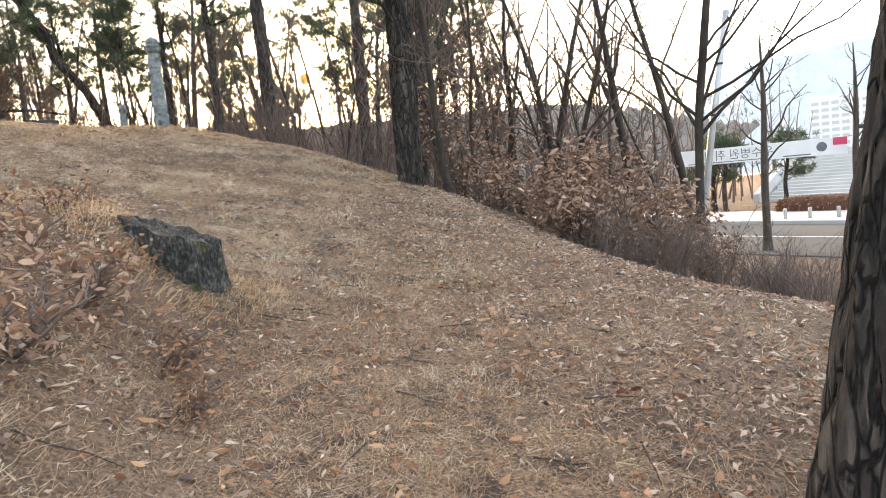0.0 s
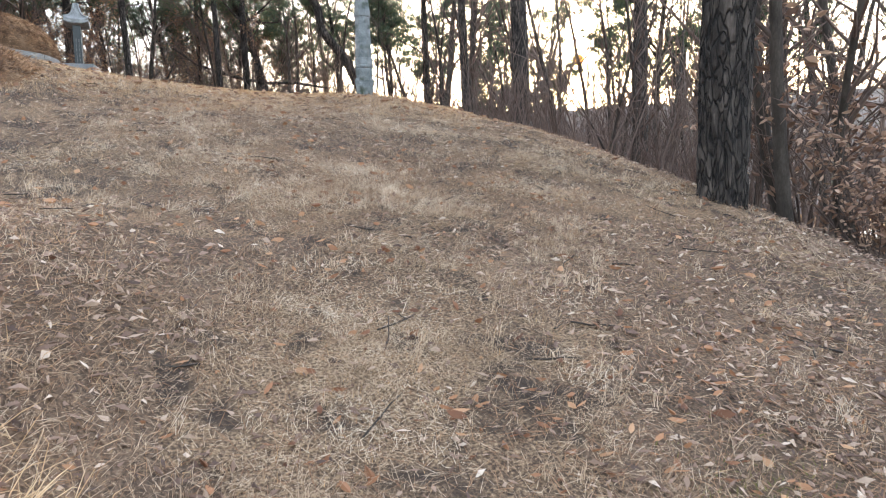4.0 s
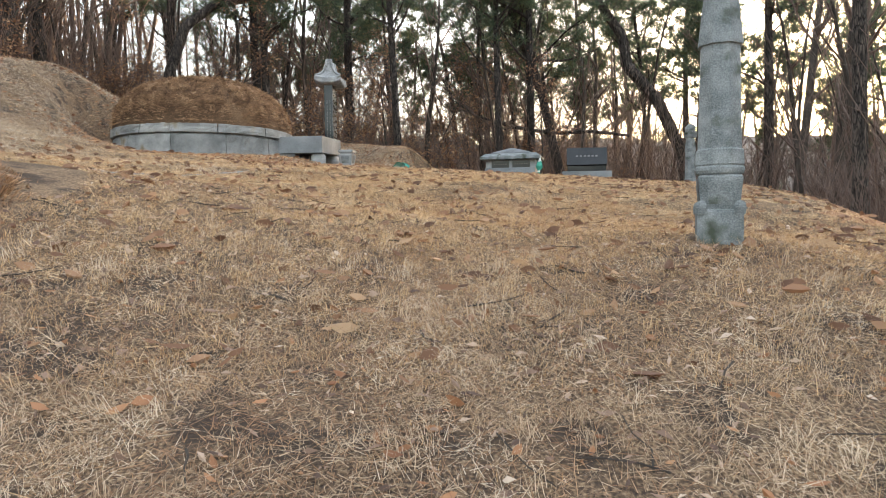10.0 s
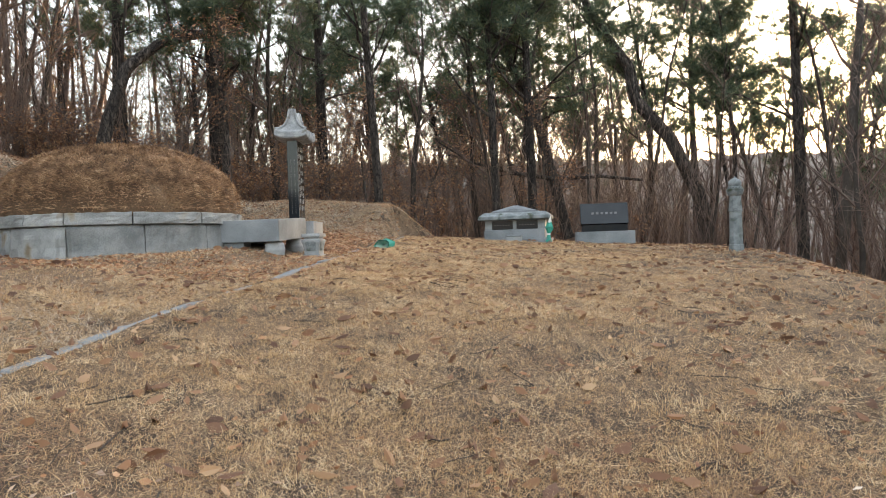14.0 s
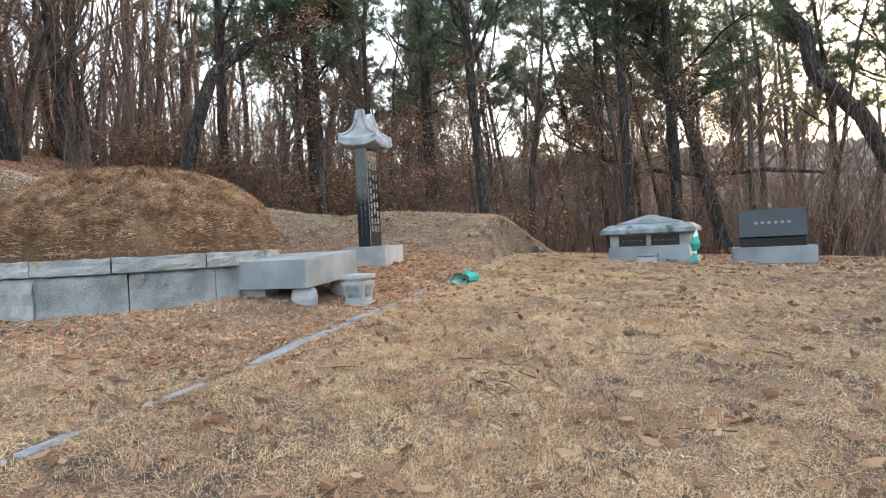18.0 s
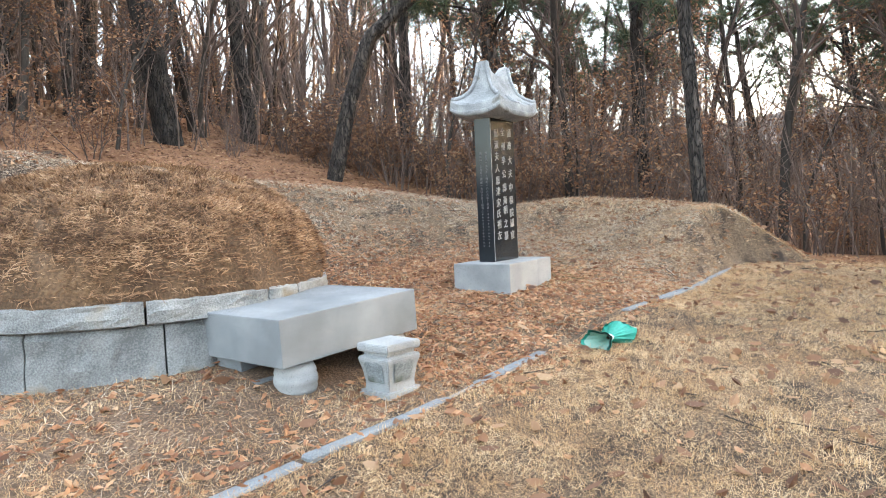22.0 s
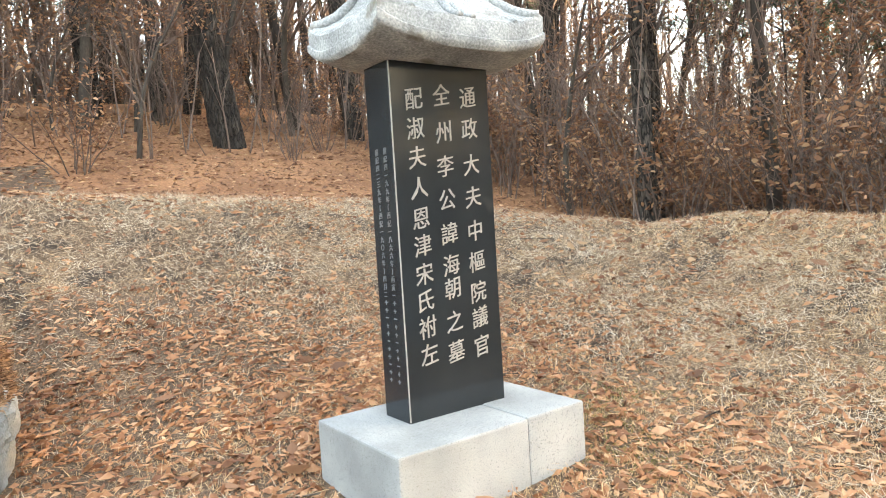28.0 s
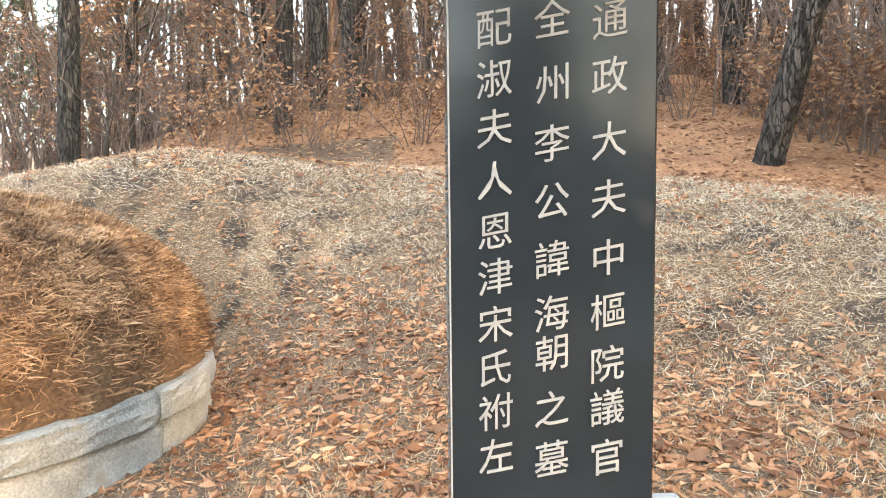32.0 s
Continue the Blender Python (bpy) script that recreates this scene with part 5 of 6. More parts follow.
def scatter(kinds, n, xr, yr, gap, smin, smax, ok=in_wood):
    made = tries = 0
    while made < n and tries < n * 60:
        tries += 1
        x, y = rw.uniform(*xr), rw.uniform(*yr)
        if ok(x, y) and not sunny_gap(x, y, 1.3 if kinds is forms else 0.45) and free_spot(x, y, gap):
            place(kinds, x, y, rw.uniform(smin, smax))
            made += 1


scatter(forms, 15, (-14, 10), (7, 24), 2.2, 0.85, 1.2, deep_wood)
scatter(forms, 9, (-14, 2), (10, 26), 2.0, 1.0, 1.4)
scatter(bares, 48, (-14, 10), (9.5, 22), 1.0, 0.7, 1.35)
scatter(forms, 20, (8, 24), (-14, 9), 2.0, 0.85, 1.25, deep_wood)
scatter(bares, 66, (6.5, 24), (-16, 8), 0.8, 0.75, 1.35)
scatter(forms, 4, (-9, 4), (-28, -15), 2.2, 0.85, 1.2)
scatter(forms, 7, (2, 26), (-30, -12), 2.4, 1.1, 1.5)
scatter(bares, 30, (0, 26), (-30, -11), 1.0, 1.0, 1.6)
scatter(bares, 38, (-14, 8), (-22, -10.5), 0.9, 0.6, 1.15)
scatter(forms, 6, (2, 17), (9.5, 27), 1.6, 0.95, 1.3, deep_wood)
scatter(bares, 24, (1, 15), (8.5, 25), 0.7, 0.9, 1.4)
taken.clear()
scatter(oaks, 24, (5.2, 14), (-7, 9), 1.2, 0.6, 1.0)
scatter(oaks, 20, (-9, 5), (7.5, 15), 1.2, 0.6, 1.1)
scatter(shrubs, 46, (4.8, 15), (-9, 10), 0.9, 0.5, 1.1)
scatter(shrubs, 44, (-9, 6), (6.5, 16), 0.9, 0.5, 1.0)
scatter(shrubs[:3], 44, (4.9, 10), (0.5, 9), 0.6, 0.55, 1.05)
scatter(shrubs[3:], 90, (-15, 14), (-18, -6.8), 0.7, 0.6, 1.15)


# far trunks and twigs that nobody could count
def far_wood(seed, count, a0, a1, d0, d1, label):
    rf = np.random.default_rng(seed)
    g = Geo()
    n = 0
    while n < count:
        a, d = rf.uniform(a0, a1), rf.uniform(d0, d1)
        x, y = -4 + d * math.cos(a), d * math.sin(a)
        if (x < -5 and y < -11) or not in_wood(x, y) or sunny_gap(x, y, 0.6):
            continue
        z = ground_at(x, y)
        H = rf.uniform(6, 13)
        pts = wander((x, y, z - 0.3), (rf.normal(0, 0.08), rf.normal(0, 0.08), 1), H, 5, rf, 0.06)
        r = rf.uniform(0.06, 0.17)
        g.tube(pts, np.linspace(r, 0.02, 6), 5)
        limbs(g, pts, r, 0.02, rf, 9, 0.2, 2.6, 1 if d < 45 else 0, [], 0.7, 0.06, 3)
        n += 1
    return tagged(obj("far_woodland", g.mesh("far_woodland", MAT["twig"])), label, "woodland", kind="stuff")


far_wood(9, 1150, -2.1, 2.2, 24, 85, "distant bare winter woodland in haze")
far_wood(10, 430, 0.55, 2.2, 17, 46, "bare winter woodland climbing the hill behind the graves")


def far_needles():
    rf = np.random.default_rng(19)
    tips = []
    while len(tips) < 3400:
        a, d = rf.uniform(-2.1, 2.2), rf.uniform(19, 62)
        x, y = -4 + d * math.cos(a), d * math.sin(a)
        if (x < -5 and y < -11) or not in_wood(x, y) or sunny_gap(x, y, 1.6):
            continue
        z = ground_at(x, y) + rf.uniform(4, 11)
        for _ in range(12):
            tips.append((np.array([x, y, z]) + rf.normal(0, 1, 3) * np.array([1.3, 1.3, 0.9]), np.array([0, 0, 1.0])))
    v, t = needle_tufts(tips, rf, 14, 0.62, 1.0)
    return tagged(obj("far_pine_crowns", mesh_of("far_pine_crowns", v, (), t, MAT["needles"], False)), "distant dark green pine crowns", "woodland", kind="stuff")


far_needles()


def thicket():
    # wispy saplings and brambles too many to count
    rf = np.random.default_rng(29)
    g = Geo()
    n = 0
    while n < 3600:
        zone = rf.uniform()
        if zone < 0.3:
            x, y = rf.uniform(-15, 16), rf.uniform(-24, -7)
        elif zone < 0.8:
            x, y = rf.uniform(5, 20), rf.uniform(-12, 10)
        else:
            x, y = rf.uniform(-14, 10), rf.uniform(8, 24)
        if not in_wood(x, y):
            continue
        z = ground_at(x, y)
        H = rf.uniform(1.2, 4.5)
        pts = wander((x, y, z - 0.1), (rf.normal(0, 0.22), rf.normal(0, 0.22), 1), H, 4, rf, 0.12)
        g.tube(pts, np.linspace(rf.uniform(0.008, 0.02), 0.004, 5), 3)
        for _ in range(4):
            p, d = at_len(pts, rf.uniform(0.25, 0.95))
            b = wander(p, d / np.linalg.norm(d) + rf.normal(0, 0.6, 3), H * 0.35, 2, rf, 0.15, 0.05)
            g.tube(b, [0.006, 0.005, 0.003], 3)
        n += 1
    return tagged(obj("sapling_thicket", g.mesh("sapling_thicket", MAT["twig"])), "dense thicket of thin bare saplings and brambles", "thicket", kind="stuff")


thicket()

# ======== undergrowth at the start ========
bush_forms = [shrub(141, 1.7, 13, 6, "pale_leaf", 0.45, 0.1, label="dense bush of curled pinkish-brown dead leaves"), shrub(142, 1.4, 13, 6, "pale_leaf", 0.5, 0.1, label="dense bush of curled pinkish-brown dead leaves"), shrub(143, 2.1, 10, 3, "pale_leaf", 0.35, 0.09, label="tall thin bush with brown dead leaves")]
for k, (x, y, s) in enumerate(((-18.6, -7.2, 1.0), (-19.2, -6.7, 0.95), (-17.9, -7.6, 1.1), (-19.9, -7.3, 0.9), (-17.2, -7.0, 0.9), (-18.4, -8.3, 1.2), (-19.4, -8.2, 1.1), (-16.6, -7.9, 1.15), (-20.3, -8.0, 0.9), (-15.6, -8.2, 1.2), (-17.4, -8.9, 1.3))):
    place(bush_forms, x, y, s * (0.7, 1.15, 0.85, 1.0)[k % 4])
for k in range(60):
    x = rw.uniform(-25, -16)
    y = float(np.interp(x, EDGE_X, EDGE_Y)) - rw.uniform(2.2, 8.0)
    place(shrubs[3:], x, y, rw.uniform(0.3, 0.5))
for k in range(46):
    d, a = rw.uniform(7.5, 12), math.radians(rw.uniform(-79, -58))
    place(shrubs[3:], -24.16 + d * math.cos(a), 1.44 + d * math.sin(a), rw.uniform(0.28, 0.5))
for k in range(26):
    d, a = rw.uniform(11.5, 21), math.radians(rw.uniform(-61, -44))
    place(bares, -24.16 + d * math.cos(a), 1.44 + d * math.sin(a), rw.uniform(0.65, 1.1))
for x, y, s in ((-18.3, -10.0, 0.95), (-18.9, -11.2, 1.05), (-17.5, -9.6, 0.85), (-19.3, -9.4, 0.8)):
    place(bares, x, y, s)
bank_forms = [shrub(151, 0.42, 11, 2, "pale_leaf", 0.9, 0.06, "bank_shrub", "low tangle of dry stems and tan leaves on the bank"), shrub(152, 0.4, 10, 2, "oak_leaf", 1.0, 0.055, "bank_shrub", "low tangle of dry stems and orange leaves on the bank")]
for x, y, s in ((-20.6, 0.5, 1.0), (-20.2, 0.2, 0.9), (-21.2, 0.9, 1.0), (-20.9, 0.2, 0.7), (-20.0, 0.6, 1.1), (-18.8, 0.0, 0.8), (-18.5, 0.6, 1.0), (-21.7, 1.4, 0.9), (-19.5, 0.8, 1.0), (-18.2, -0.4, 0.6), (-21.3, 0.3, 0.6)):
    place(bank_forms, x, y, s)
named_tree([(-20.05, -8.3, -4.6), (-20.15, -8.2, -2.4), (-20.35, -8.1, -1.2), (-20.6, -8.0, 0.6), (-20.8, -8.0, 2.4)], [0.065, 0.06, 0.055, 0.04, 0.012], 61, "forked leafless tree rising out of the bushes", 30, 0.22, 3.0, False, "grey_bark", name="bare_tree", lean_limbs=0.8)

# ======== ground cover ========
def slope_normal(x, y):
    e = 0.05
    n = np.stack([-(height(x + e, y) - height(x - e, y)) / (2 * e), -(height(x, y + e) - height(x, y - e)) / (2 * e), np.ones(len(x))], -1)
    return n / np.linalg.norm(n, axis=1)[:, None]


def clear(x, y):
    """Places with no stone or mound on them."""
    ok = np.hypot(x - MC[0], y - MC[1]) > MR - 0.02
    ok &= ~((x > -0.27) & (x < 0.72) & (y > -0.31) & (y < 0.38))
    ok &= ~((x > -3.3) & (x < -2.3) & (y > -0.45) & (y < 0.3))
    ok &= np.hypot(x + 11.15, y - 1.42) > 1.7
    ok &= np.hypot(x + 11.36, y + 4.31) > 0.2
    ok &= np.hypot(x + 19.45, y + 0.62) > 0.36
    ok &= np.abs(y - np.interp(x, KX, KY)) > np.where((x > -7.4) & (x < 3.8), 0.03, -1)
    return ok


def blotch(x, y, s, o=0.0):
    return 0.5 + 0.25 * (np.sin(s * x + 1.3 * np.sin(s * 0.7 * y + o)) + np.sin(s * 1.1 * y + 1.7 * np.sin(s * 0.6 * x + 2 + o)))


def near_path(n, rg, spread):
    """Random places, thicker towards the line of the walk."""
    x = rg.uniform(-25.5, 6.5, n)
    y = np.interp(x, TRACK_X, TRACK_Y) + rg.normal(0, spread, n) + np.where(x > -9, 0.9, 0)
    return x, y


rg = np.random.default_rng(21)


def straws_at(pos, nor, length, width, lie):
    """Straight fallen straws, one tapered sliver each, laid loosely over one another."""
    n = len(pos)
    a = rg.uniform(0, 2 * math.pi, n)
    flat = np.stack([np.cos(a), np.sin(a), np.zeros(n)], -1)
    flat -= nor * (flat * nor).sum(-1, keepdims=True)
    way = flat * lie[:, None] + nor * np.sqrt(np.clip(1 - lie ** 2, 0, 1))[:, None] * rg.uniform(0, 1, (n, 1))
    side = np.cross(nor, flat) + nor * rg.uniform(-0.6, 0.6, (n, 1))
    root = pos + nor * rg.uniform(0, 0.014, (n, 1))
    w = width[:, None] * 0.5
    v = np.stack([root - side * w, root + side * w, root + way * length[:, None]], 1).reshape(-1, 3)
    return v, (), np.arange(n * 3).reshape(-1, 3)


def grass(name, n, mat, lo, hi, wlo, whi, lie_lo, lie_hi, spread, want, label):
    x, y = near_path(n, rg, spread)
    keep = clear(x, y) & (rg.uniform(0, 1, n) < want(x, y))
    x, y = x[keep], y[keep]
    nor = slope_normal(x, y)
    pos = np.stack([x, y, height(x, y) - 0.004], -1)
    m = len(x)
    v, q, t = straws_at(pos, nor, rg.uniform(lo, hi, m), rg.uniform(wlo, whi, m), rg.uniform(lie_lo, lie_hi, m))
    return tagged(obj(name, mesh_of(name, v, q, t, mat, False)), label, "grass", kind="stuff")


def lawn(x, y):
    wood = ((np.hypot((x + 2.8) / 7.4, (y - 0.5) / 4.35) > 1.15) & (y > np.where(x < -8, 2.8, 1.0)) & (x > -14.5)) | (x > 5.2)
    edge = y > np.interp(x, EDGE_X, EDGE_Y) - 0.4
    inner = (x > -5) & (y > np.interp(x, KX, KY)) & (x < 3.5)
    start = x < -18.5
    w = np.where(wood, 0.08, np.where(inner, 0.55, np.where(start, 0.6, 1.0)))
    return w * edge * np.clip(np.where(x > -12.5, 0.4, 0.06) + 1.7 * blotch(x, y, 1.9) * blotch(x, y, 5.3, 1.0) + 0.45 * blotch(x, y, 13.0, 2.0) * blotch(x, y, 23.0, 0.5), 0, 1)


def upright(x, y):
    return lawn(x, y) * np.where((x > -13) & (x < 3), 0.3 + 0.7 * blotch(x, y, 0.9, 1.0), 0.08)


def needly(x, y):
    return np.where(x < -20, 1.0, np.where(x < -9, 0.25 + 0.75 * blotch(x, y, 1.4, 2.0), 0.12)) * (y > np.interp(x, EDGE_X, EDGE_Y) - 0.5)


def path_side(x, y):
    return lawn(x, y) * 0.8 * sstep(-10.5, -13.5, x)


def lawn_side(x, y):
    return lawn(x, y) * sstep(-13.5, -10.5, x)


grass("bleached_lying_grass", 1500000, MAT["path_straw"], 0.03, 0.11, 0.0012, 0.003, 0.72, 1.0, 2.3, path_side, "matted bleached dry grass on the slope")
grass("lying_dry_grass", 1200000, MAT["straw"], 0.025, 0.08, 0.0013, 0.0028, 0.72, 1.0, 2.4, lawn_side, "matted straw-yellow dry grass on the lawn")
grass("standing_dry_grass", 1300000, MAT["lawn_straw"], 0.025, 0.06, 0.0013, 0.0026, 0.05, 0.7, 2.6, upright, "short standing straw-yellow dry grass")


def tufts(name, n, per, mat, want, spread, lo, hi, label):
    """Bent blades in clumps that lean together, as trodden dead grass does."""
    x, y = near_path(n, rg, spread)
    keep = clear(x, y) & (rg.uniform(0, 1, n) < want(x, y))
    x, y = x[keep], y[keep]
    m = len(x)
    lean = 2.4 * np.sin(1.3 * x + 1.1 * np.sin(1.7 * y)) + 2.0 * np.sin(2.1 * y + 1.3 * np.sin(1.9 * x)) + rg.normal(0, 0.9, m)
    head = np.repeat(lean, per) + rg.normal(0, 0.75, m * per)
    x, y = np.repeat(x, per) + rg.normal(0, 0.022, m * per), np.repeat(y, per) + rg.normal(0, 0.022, m * per)
    L = np.repeat(rg.uniform(lo, hi, m), per) * rg.uniform(0.5, 1.1, m * per)
    lie = np.clip(np.repeat(rg.uniform(0.3, 0.9, m), per) + rg.normal(0, 0.12, m * per), 0.1, 1)
    v, q, t = blades_at(np.stack([x, y, height(x, y) - 0.006], -1), slope_normal(x, y), L, rg.uniform(0.0013, 0.003, m * per), lie, rg, 0.7, head)
    return tagged(obj(name, mesh_of(name, v, q, t, mat, False)), label, "grass", kind="stuff")


def path_clumps(x, y):
    return path_side(x, y) * np.where(x < -20.5, 0.35, 1.0) * (0.25 + blotch(x, y, 3.1, 0.6))


def lawn_clumps(x, y):
    return lawn_side(x, y) * (0.2 + 0.8 * blotch(x, y, 2.7, 0.9))


tufts("bleached_grass_clumps", 30000, 12, MAT["path_straw"], path_clumps, 2.2, 0.07, 0.17, "bent clumps of bleached dead grass on the slope")
tufts("straw_grass_clumps", 30000, 11, MAT["straw"], lawn_clumps, 2.4, 0.05, 0.12, "bent clumps of straw-yellow grass on the lawn")


def wide_places(n):
    return rg.uniform(-24, 6, n), rg.uniform(-9, 6, n)


def far_tufts():
    """Coarser straw over the whole clearing, for the ground away from the walk."""
    n = 150000
    x, y = wide_places(n)
    off = np.abs(y - np.interp(x, TRACK_X, TRACK_Y) - np.where(x > -9, 0.9, 0))
    keep = clear(x, y) & (rg.uniform(0, 1, n) < lawn(x, y) * sstep(0.5, 3.0, off))
    x, y = x[keep], y[keep]
    m = len(x)
    v, q, t = straws_at(np.stack([x, y, height(x, y) - 0.005], -1), slope_normal(x, y), rg.uniform(0.05, 0.12, m), rg.uniform(0.003, 0.006, m), rg.uniform(0.7, 1.0, m))
    return tagged(obj("coarse_dry_grass", mesh_of("coarse_dry_grass", v, q, t, MAT["straw"], False)), "coarse straw tufts over the clearing", "grass", kind="stuff")


far_tufts()


def bank_grass():
    n = 430000
    x, y = rg.uniform(-8, 5.3, n), rg.uniform(-2.2, 5.8, n)
    inside = y > np.interp(x, KX, KY)
    keep = clear(x, y) & inside & (rg.uniform(0, 1, n) < (0.12 + 0.88 * sstep(0.5, 0.8, np.hypot((x + 2.8) / 7.4, (y - 0.5) / 4.35))) * (0.4 + 0.6 * blotch(x, y, 2.6, 0.2))) & (np.hypot((x + 2.8) / 7.4, (y - 0.5) / 4.35) < np.where(x < -0.8, 1.02, 1.2))
    x, y = x[keep], y[keep]
    m = len(x)
    v, q, t = straws_at(np.stack([x, y, height(x, y) - 0.005], -1), slope_normal(x, y), rg.uniform(0.04, 0.12, m), rg.uniform(0.0025, 0.005, m), rg.uniform(0.6, 1.0, m))
    return tagged(obj("bank_dry_grass", mesh_of("bank_dry_grass", v, q, t, MAT["grey_straw"], False)), "thin greyish dry grass on the bank round the graves", "grass", kind="stuff")


bank_grass()
grass("pine_needle_litter", 480000, MAT["needle_litter"], 0.06, 0.14, 0.0018, 0.0034, 0.8, 1.0, 2.4, needly, "fallen brown pine needles")


def fallen_leaves(name, n, want, size, spread, label):
    x, y = near_path(n, rg, spread)
    keep = clear(x, y) & (rg.uniform(0, 1, n) < want(x, y))
    x, y = x[keep], y[keep]
    pos = np.stack([x, y, height(x, y) + rg.uniform(0.004, 0.03, len(x))], -1)
    v, q, t = leaf_cards(pos, rg, size, 0.2, True)
    return tagged(obj(name, mesh_of(name, v, q, t, MAT["dead_leaf"], False)), label, "fallen leaves", kind="stuff")


def leafy_places(x, y):
    inner = (x > -5) & (y > np.interp(x, KX, KY)) & (x < 4)
    start = (x < -18.5)
    w = np.where(inner, 0.0, np.where(x > 4, 1.0, np.where(start, 0.25, np.where(x > -13, 0.1, 0.07))))
    w = np.where(start & (y < np.interp(x, TRACK_X, TRACK_Y) - 0.8), 0.75, w)
    w = np.where((y > 2.5) & (x > -12), 1.0, w)
    return w * (0.4 + 0.6 * blotch(x, y, 2.3, 0.7))


fallen_leaves("fallen_leaves", 44000, leafy_places, 0.056, 2.6, "curled brown and tan dead leaves scattered on the ground")


def ring_leaves():
    """The thick leaf fall inside the bank, round the stele and the mound."""
    n = 125000
    x, y = rg.uniform(-5.5, 5.0, n), rg.uniform(-1.6, 5.2, n)
    inside = y > np.interp(x, KX, KY) - 0.15 + rg.normal(0, 0.25, n)
    r = np.hypot((x + 2.8) / 7.4, (y - 0.5) / 4.35)
    want = (0.95 - 0.78 * sstep(0.55, 0.85, r)) * (0.35 + 0.65 * blotch(x, y, 2.1, 0.4)) * np.where(x < -2.6, 0.3, 1.0)
    keep = clear(x, y) & inside & (rg.uniform(0, 1, n) < want)
    x, y = x[keep], y[keep]
    pos = np.stack([x, y, height(x, y) + rg.uniform(0.004, 0.035, len(x))], -1)
    v, q, t = leaf_cards(pos, rg, 0.078, 0.35, True, True)
    return tagged(obj("leaf_fall", mesh_of("leaf_fall", v, q, t, MAT["dead_leaf"], False)), "thick fall of narrow tan and brown leaves round the graves", "fallen leaves", kind="stuff")


ring_leaves()


def slope_leaves():
    n = 44000
    x, y = rg.uniform(-9, 10, n), rg.uniform(2.5, 13, n)
    keep = clear(x, y) & (np.hypot((x + 2.8) / 7.4, (y - 0.5) / 4.35) > np.where(x < -0.5, 1.0, 1.1) + 0.06 * np.sin(3 * x))
    x, y = x[keep], y[keep]
    pos = np.stack([x, y, height(x, y) + 0.015], -1)
    v, q, t = leaf_cards(pos, rg, 0.11, 0.35, True, True)
    return tagged(obj("woodland_leaf_litter", mesh_of("woodland_leaf_litter", v, q, t, MAT["oak_leaf"], False)), "rust-brown oak leaf litter under the trees", "leaf litter", kind="stuff")


slope_leaves()


def lawn_leaves():
    """Single curled leaves standing proud of the short lawn."""
    n = 6800
    x, y = rg.uniform(-13, 5.5, n), rg.uniform(-9.5, 2.5, n)
    keep = clear(x, y) & (rg.uniform(0, 1, n) < lawn(x, y) * 0.9)
    x, y = x[keep], y[keep]
    pos = np.stack([x, y, height(x, y) + rg.uniform(0.02, 0.05, len(x))], -1)
    v, q, t = leaf_cards(pos, rg, 0.11, 0.35, True)
    return tagged(obj("lawn_leaves", mesh_of("lawn_leaves", v, q, t, MAT["oak_leaf"], False)), "curled rust-brown oak leaves blown over the lawn", "fallen leaves", kind="stuff")


lawn_leaves()


def moss_patches():
    """Short olive moss showing through the leaves."""
    n = 9000
    k = rg.integers(0, 4, n)
    cx_, cy_ = np.array([0.95, 1.3, -19.6, -20.4])[k], np.array([-0.35, 0.05, -3.0, -2.7])[k]
    x, y = cx_ + rg.normal(0, 0.22, n), cy_ + rg.normal(0, 0.17, n)
    keep = clear(x, y) & (rg.uniform(0, 1, n) < blotch(x, y, 9.0))
    x, y = x[keep], y[keep]
    m = len(x)
    v, q, t = straws_at(np.stack([x, y, height(x, y)], -1), slope_normal(x, y), rg.uniform(0.015, 0.04, m), rg.uniform(0.002, 0.005, m), rg.uniform(0.2, 0.9, m))
    return tagged(obj("moss", mesh_of("moss", v, q, t, MAT["moss"], False)), "thin olive-green moss among the dead leaves", "moss", kind="stuff")


moss_patches()


def path_litter():
    """Grey-brown leaf litter pressed into the slope at the start of the path."""
    n = 110000
    x = rg.uniform(-25.5, -9.5, n)
    y = np.interp(x, TRACK_X, TRACK_Y) + rg.uniform(-4.5, 3.0, n)
    side = np.interp(x, TRACK_X, TRACK_Y) - y
    want = np.where(x < -17, 0.22 + 0.75 * sstep(0.2, 1.4, side) + 0.5 * sstep(-0.6, -1.3, side), 0.10 + 0.14 * blotch(x, y, 1.3, 0.3)) * (0.4 + 0.6 * blotch(x, y, 2.9, 1.1))
    keep = clear(x, y) & (rg.uniform(0, 1, n) < want)
    x, y = x[keep], y[keep]
    pos = np.stack([x, y, height(x, y) + rg.uniform(0.004, 0.03, len(x))], -1)
    v, q, t = leaf_cards(pos, rg, 0.058, 0.5, True, True)
    return tagged(obj("path_leaf_litter", mesh_of("path_leaf_litter", v, q, t, MAT["litter_leaf"], False)), "grey-brown leaf litter pressed into the slope", "leaf litter", kind="stuff")


path_litter()


